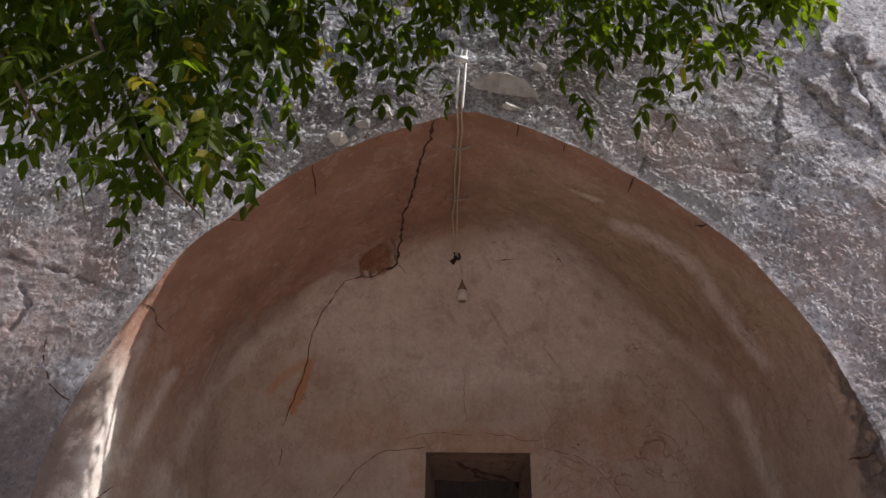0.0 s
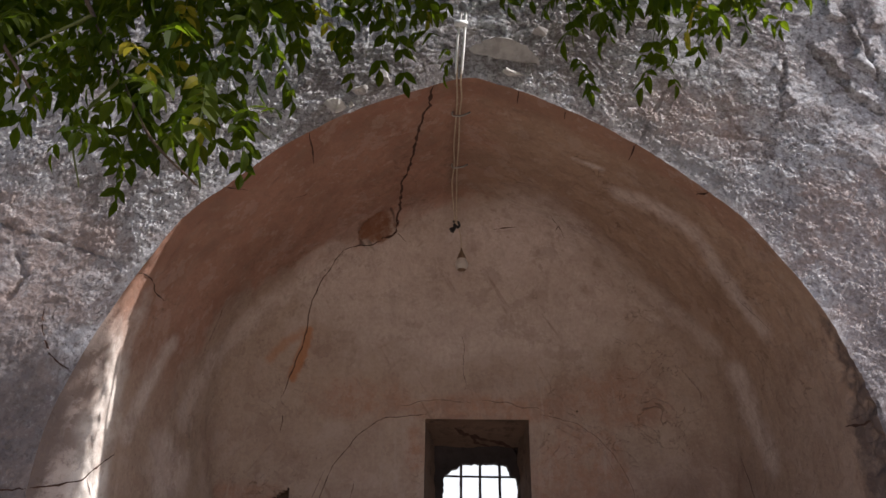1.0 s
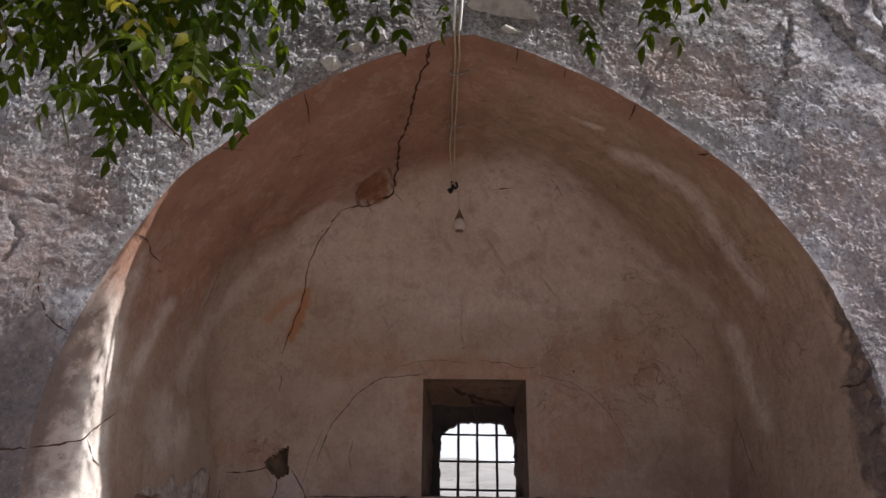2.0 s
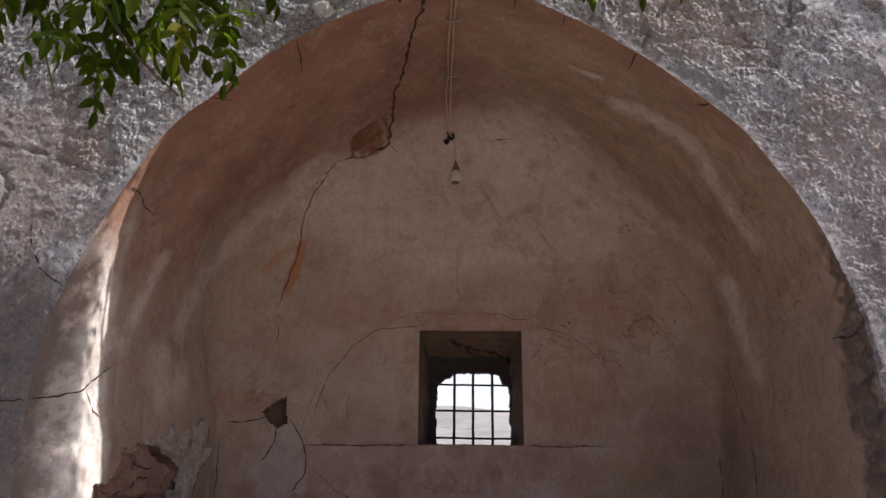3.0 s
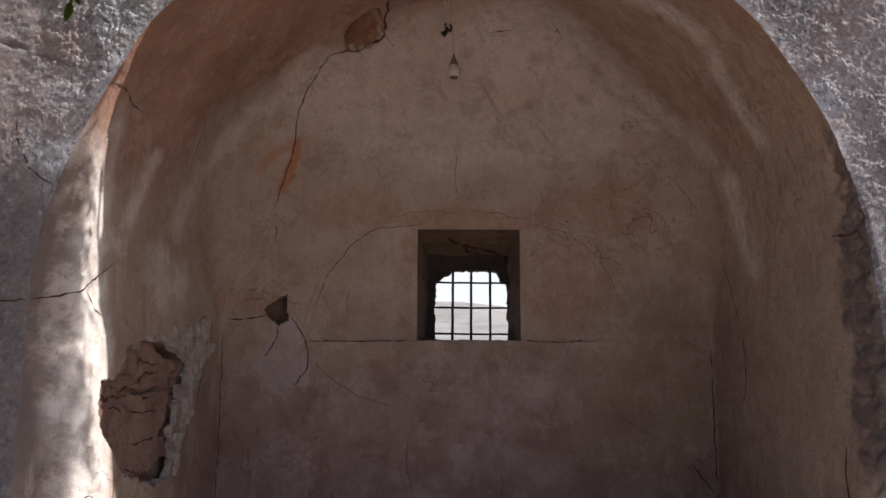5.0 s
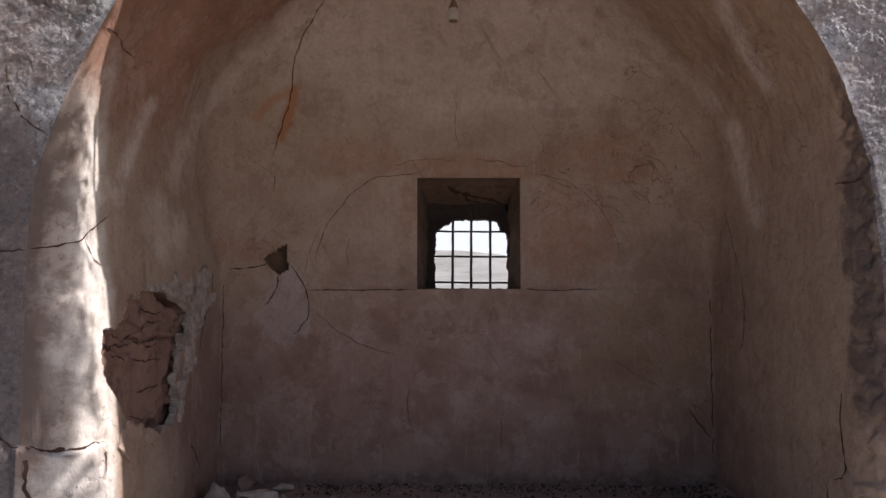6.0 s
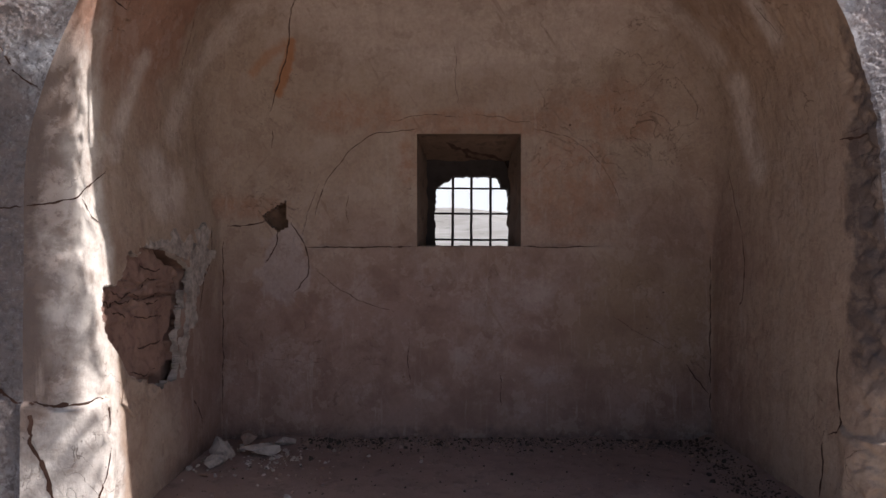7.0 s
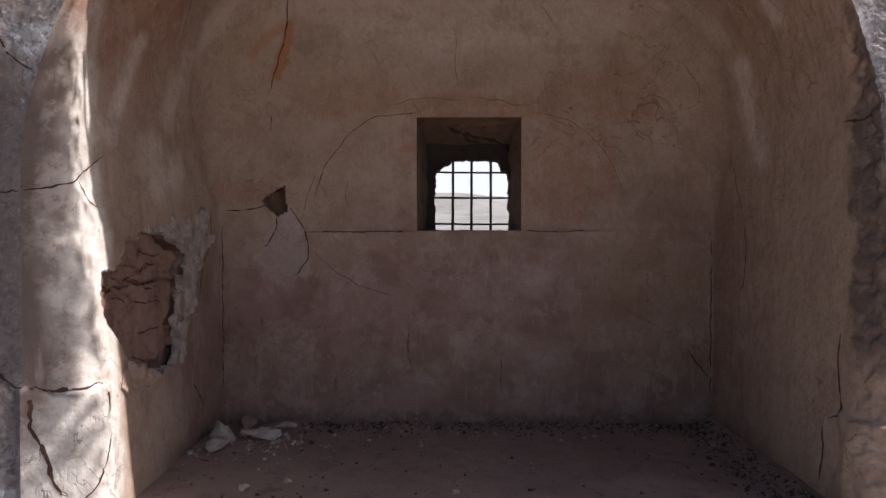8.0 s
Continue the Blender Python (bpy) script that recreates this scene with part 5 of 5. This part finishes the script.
# nail holes and a small vent pipe end in the back wall
for px, pz, r in ((0.631, 1.92, 0.006), (0.45, 1.78, 0.004), (1.2, 0.9, 0.005), (1.1, 0.75, 0.004), (1.1, 0.68, 0.004)):
    bm = bmesh.new()
    # a flat disc whose dark colour stands in for the hole's shade
    bmesh.ops.create_circle(bm, cap_ends=True, radius=r, segments=9, matrix=Matrix.Translation((px, DEPTH - 0.012, pz)) @ Matrix.Rotation(radians(90), 4, "X"))
    part("nail_hole", bm, CRACK, wall_back, "small dark nail hole")


# ---- the tree whose branches hang before the facade ----
def leaflet(bm, base, way, up, length, width):
    """A pointed, folded leaflet of eight faces."""
    side = way.cross(up).normalized()
    ts, ws = (0.0, 0.2, 0.5, 0.8, 1.0), (0.06, 0.75, 1.0, 0.55, 0.0)
    mids, lefts, rights = [], [], []
    for t, w in zip(ts, ws):
        p = base + way * length * t - up * length * 0.16 * t * t
        mids.append(bm.verts.new(p))
        if 0 < w:
            lift = up * width * 0.22 * w
            lefts.append(bm.verts.new(p + side * width * 0.5 * w + lift))
            rights.append(bm.verts.new(p - side * width * 0.5 * w + lift))
    for k in range(3):
        bm.faces.new((mids[k], mids[k + 1], lefts[k + 1], lefts[k]))
        bm.faces.new((mids[k + 1], mids[k], rights[k], rights[k + 1]))
    bm.faces.new((mids[3], mids[4], lefts[3]))
    bm.faces.new((mids[4], mids[3], rights[3]))


def spray_mesh(seed):
    """A compound leaf: a thin curved stalk with paired leaflets and one at the tip; it grows along +x and droops."""
    rng = random.Random(seed)
    bm = bmesh.new()
    pairs = rng.choice((3, 4, 4, 5))
    length = 0.045 * pairs + 0.06
    stalk = []
    for i in range(9):
        t = i / 8
        stalk.append(Vector((length * t, 0.02 * math.sin(t * 2 + seed), -0.09 * t * t)))
    rings = [[bm.verts.new(p + Vector((0, 0.0013 * math.cos(a), 0.0013 * math.sin(a)))) for a in (0, 2.1, 4.2)] for p in stalk]
    for r0, r1 in zip(rings, rings[1:]):
        for j in range(3):
            bm.faces.new((r0[j], r0[(j + 1) % 3], r1[(j + 1) % 3], r1[j]))
    for k in range(pairs):
        t = 0.25 + 0.65 * k / max(1, pairs - 1)
        p = stalk[int(t * 8)]
        for s in (-1, 1):
            way = Vector((0.55, s * rng.uniform(0.55, 0.95), rng.uniform(-0.75, -0.2))).normalized()
            leaflet(bm, p, way, Vector((rng.uniform(-0.3, 0.3), rng.uniform(-0.3, 0.3), 1)).normalized(), rng.uniform(0.048, 0.070), rng.uniform(0.027, 0.036))
    leaflet(bm, stalk[-1], Vector((0.6, 0, -0.8)), Vector((0.5, 0, 0.6)).normalized(), rng.uniform(0.06, 0.078), 0.031)
    mesh = bpy.data.meshes.new("leaf")
    bm.to_mesh(mesh)
    bm.free()
    mesh.materials.append(LEAF)
    return mesh


SPRAYS = [spray_mesh(40 + k) for k in range(7)]
tree = new("tree")
tree.location = (-3.3, -1.5, -0.5)
tagged(tree, "leafy tree with drooping compound leaves hanging before the facade", "tree")
HOME = tree.matrix_basis.inverted()


def limb(name, controls, r0, r1, material=BARK):
    return tube_along(name, [HOME @ Vector(p) for p in controls], lambda t: r0 + (r1 - r0) * t, material, tree, 9)


limb("trunk", [(-3.3, -1.5, -0.55), (-3.25, -1.5, 0.6), (-3.1, -1.45, 1.8), (-2.9, -1.35, 3.0), (-2.6, -1.25, 4.0)], 0.17, 0.09)
left_branch = limb("branch", [(-2.75, -1.3, 3.6), (-2.1, -1.2, 3.7), (-1.6, -1.05, 3.35), (-1.42, -1.0, 2.9), (-1.26, -0.97, 2.6), (-1.09, -0.95, 2.3), (-0.92, -0.93, 2.13)], 0.014, 0.003)
side_branch = limb("branch", [(-2.2, -1.2, 3.7), (-1.95, -1.1, 3.2), (-1.65, -1.05, 2.7), (-1.4, -1.0, 2.35)], 0.015, 0.003)
long_branch = limb("branch", [(-2.6, -1.25, 4.0), (-1.6, -1.0, 4.0), (-0.8, -0.85, 3.75), (0.0, -0.75, 3.6), (0.8, -0.7, 3.6), (1.5, -0.6, 3.6)], 0.03, 0.004)
for controls in ([(-1.26, -0.98, 2.6), (-1.1, -0.95, 2.55), (-0.9, -0.93, 2.45), (-0.72, -0.92, 2.3)], [(-1.33, -1.0, 2.72), (-1.5, -1.0, 2.6), (-1.68, -1.0, 2.42)],
                 [(-1.2, -0.97, 2.5), (-1.3, -0.98, 2.3), (-1.25, -0.97, 2.1)], [(-1.5, -1.02, 3.1), (-1.1, -0.98, 3.0), (-0.85, -0.95, 2.8)],
                 [(-0.9, -0.87, 3.8), (-0.7, -0.85, 3.2), (-0.6, -0.85, 2.8)], [(-0.5, -0.8, 3.7), (-0.4, -0.8, 3.2), (-0.35, -0.8, 2.8)],
                 [(-0.1, -0.76, 3.6), (-0.1, -0.75, 3.3), (-0.15, -0.75, 3.05)], [(0.3, -0.75, 3.6), (0.28, -0.72, 3.2), (0.3, -0.7, 2.85)],
                 [(0.6, -0.72, 3.6), (0.62, -0.7, 3.25), (0.64, -0.7, 2.9)], [(1.0, -0.68, 3.6), (0.95, -0.66, 3.3), (0.97, -0.65, 3.05)], [(1.3, -0.62, 3.6), (1.25, -0.62, 3.35), (1.28, -0.6, 3.1)]):
    limb("twig", controls, 0.006, 0.002, GREEN_TWIG)

# lower rim of the foliage: x and height at the leaves' own distance from the facade
RIM_LEFT = [(-1.9, 2.35), (-1.6, 2.22), (-1.4, 2.25), (-1.15, 1.99), (-0.98, 2.06), (-0.90, 2.02), (-0.76, 2.05), (-0.69, 2.15)]
RIM_TOP = [(-1.0, 2.95), (-0.85, 2.9), (-0.72, 2.76), (-0.45, 2.74), (-0.26, 2.78), (-0.2, 2.97), (-0.02, 3.08), (0.18, 3.07), (0.26, 2.74), (0.40, 2.66), (0.52, 2.93), (0.58, 2.76), (0.69, 2.70), (0.82, 2.92), (1.0, 2.84), (1.15, 2.92), (1.24, 3.02), (1.4, 3.3)]


def hang_leaves(carrier, count, rim, y_near, y_far, height, seed, top_bias):
    """Compound leaves whose tips stay above the foliage's lower rim."""
    rng = random.Random(seed)
    rx, rz = [p[0] for p in rim], [p[1] for p in rim]
    for _ in range(count):
        px = rng.uniform(min(rx), max(rx))
        low = float(np.interp(px, *zip(*sorted(rim))))
        py = rng.uniform(y_near, y_far)
        rise = height * rng.random() ** top_bias
        tilt = rng.uniform(10, 55)
        heading = rng.uniform(0, 360)
        mesh = rng.choice(SPRAYS)
        size = rng.uniform(0.8, 1.2)
        m = pose(px, py, 0, 0, 0, heading) @ pose(0, 0, 0, rng.uniform(-25, 25), tilt, 0) @ Matrix.Scale(size, 4)
        corners = [m @ v.co for v in mesh.vertices]
        drop = min(c.z for c in corners)
        mid_x = sum(c.x for c in corners) / len(corners) - px
        ob = new("leaf", mesh)
        ob.parent = carrier
        ob.matrix_basis = HOME @ Matrix.Translation((-mid_x, 0, low + rise - drop)) @ m


hang_leaves(left_branch, 150, RIM_LEFT, -1.12, -0.85, 0.8, 3, 1.25)
hang_leaves(long_branch, 105, RIM_TOP, -0.82, -0.55, 0.45, 4, 1.0)
hang_leaves(long_branch, 50, RIM_TOP[6:], -0.80, -0.6, 0.4, 9, 1.2)
for px, py, pz, heading in ((-0.13, -0.12, 3.30, 200), (-0.16, -0.1, 3.36, 250), (0.64, -0.62, 2.86, 300), (0.6, -0.62, 2.9, 240), (0.32, -0.68, 2.82, 280), (0.36, -0.68, 2.78, 250)):
    ob = new("leaf", SPRAYS[2])
    ob.parent = long_branch
    ob.matrix_basis = HOME @ pose(px, py, pz, 0, 45, heading) @ Matrix.Scale(0.8, 4)

# the rest of the crown, one joined mass of the same leaves; overhead it is unseen and added to shade the left leaves
rng = random.Random(12)
verts, faces = [], []
for k in range(1350):
    mesh = rng.choice(SPRAYS)
    px, py, pz = rng.uniform(-3.2, 1.9), rng.uniform(-1.9, -0.75), rng.uniform(3.9, 5.9)
    if k < 480:
        # the shaded inner foliage right behind the hanging sprays
        px, py = rng.uniform(-2.0, 1.3), rng.uniform(-1.1, -0.5)
        pz = float(np.interp(px, [-2.0, -0.9, -0.7, 0.0, 0.8, 1.35], [2.75, 2.75, 3.0, 3.2, 3.15, 3.25])) + 0.9 * rng.random() + (0.3 if py > -0.8 else 0.0) + 0.12
    if 480 <= k and (pz - 3.9 < 0.35 * abs(noise.noise((px * 1.3, py * 1.3, 2))) or noise.noise((px * 1.1, py * 1.4, pz * 1.1)) < -0.12):
        continue
    if k >= 1180:
        # the darkest, densest part of the foliage, high on the trunk's side
        px, py = rng.uniform(-2.2, -0.5), rng.uniform(-1.0, -0.6)
        pz = 3.05 + 0.3 * max(px + 1.0, 0.0) + 0.8 * rng.random()
    m = HOME @ pose(px, py, pz, rng.uniform(-30, 30), rng.uniform(5, 60), rng.uniform(0, 360)) @ Matrix.Scale(rng.uniform(0.9, 1.3), 4)
    base = len(verts)
    verts += [tuple(m @ v.co) for v in mesh.vertices]
    faces += [tuple(base + i for i in p.vertices) for p in mesh.polygons]
# unseen leaf sprays added where they shade the left pier: offset across the sunlight, lowest and highest offset from
# the wall, count
shading_sprays = [(-2.60 + 0.105 * i + rng.uniform(-0.02, 0.02), -0.12, 0.055, 27) for i in range(7)] + [(-2.5 + 0.105 * i + rng.uniform(-0.03, 0.03), -0.06, 0.062, 20) for i in range(9)]
shading_sprays += [(-1.85 + 0.13 * i + rng.uniform(-0.02, 0.02), -0.16, -0.02, 6) for i in range(6)] + [(-2.2 + 0.16 * i, 0.08, 0.13, 2) for i in range(4)]
for side, near_wall, off_wall, many in shading_sprays:
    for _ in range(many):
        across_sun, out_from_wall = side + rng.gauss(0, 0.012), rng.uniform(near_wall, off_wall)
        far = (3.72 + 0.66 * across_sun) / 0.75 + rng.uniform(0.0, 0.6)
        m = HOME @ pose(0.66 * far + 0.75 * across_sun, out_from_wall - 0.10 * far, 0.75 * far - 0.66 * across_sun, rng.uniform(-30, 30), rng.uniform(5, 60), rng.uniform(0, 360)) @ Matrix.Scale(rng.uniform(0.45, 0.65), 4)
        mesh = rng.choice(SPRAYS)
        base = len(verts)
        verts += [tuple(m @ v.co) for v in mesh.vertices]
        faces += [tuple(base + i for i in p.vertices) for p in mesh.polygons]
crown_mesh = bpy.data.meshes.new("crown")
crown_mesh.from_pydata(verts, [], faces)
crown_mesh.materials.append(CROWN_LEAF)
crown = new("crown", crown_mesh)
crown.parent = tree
tagged(crown, "dense green leaves of the upper crown, with unseen sprays that shade the pier", kind="stuff")
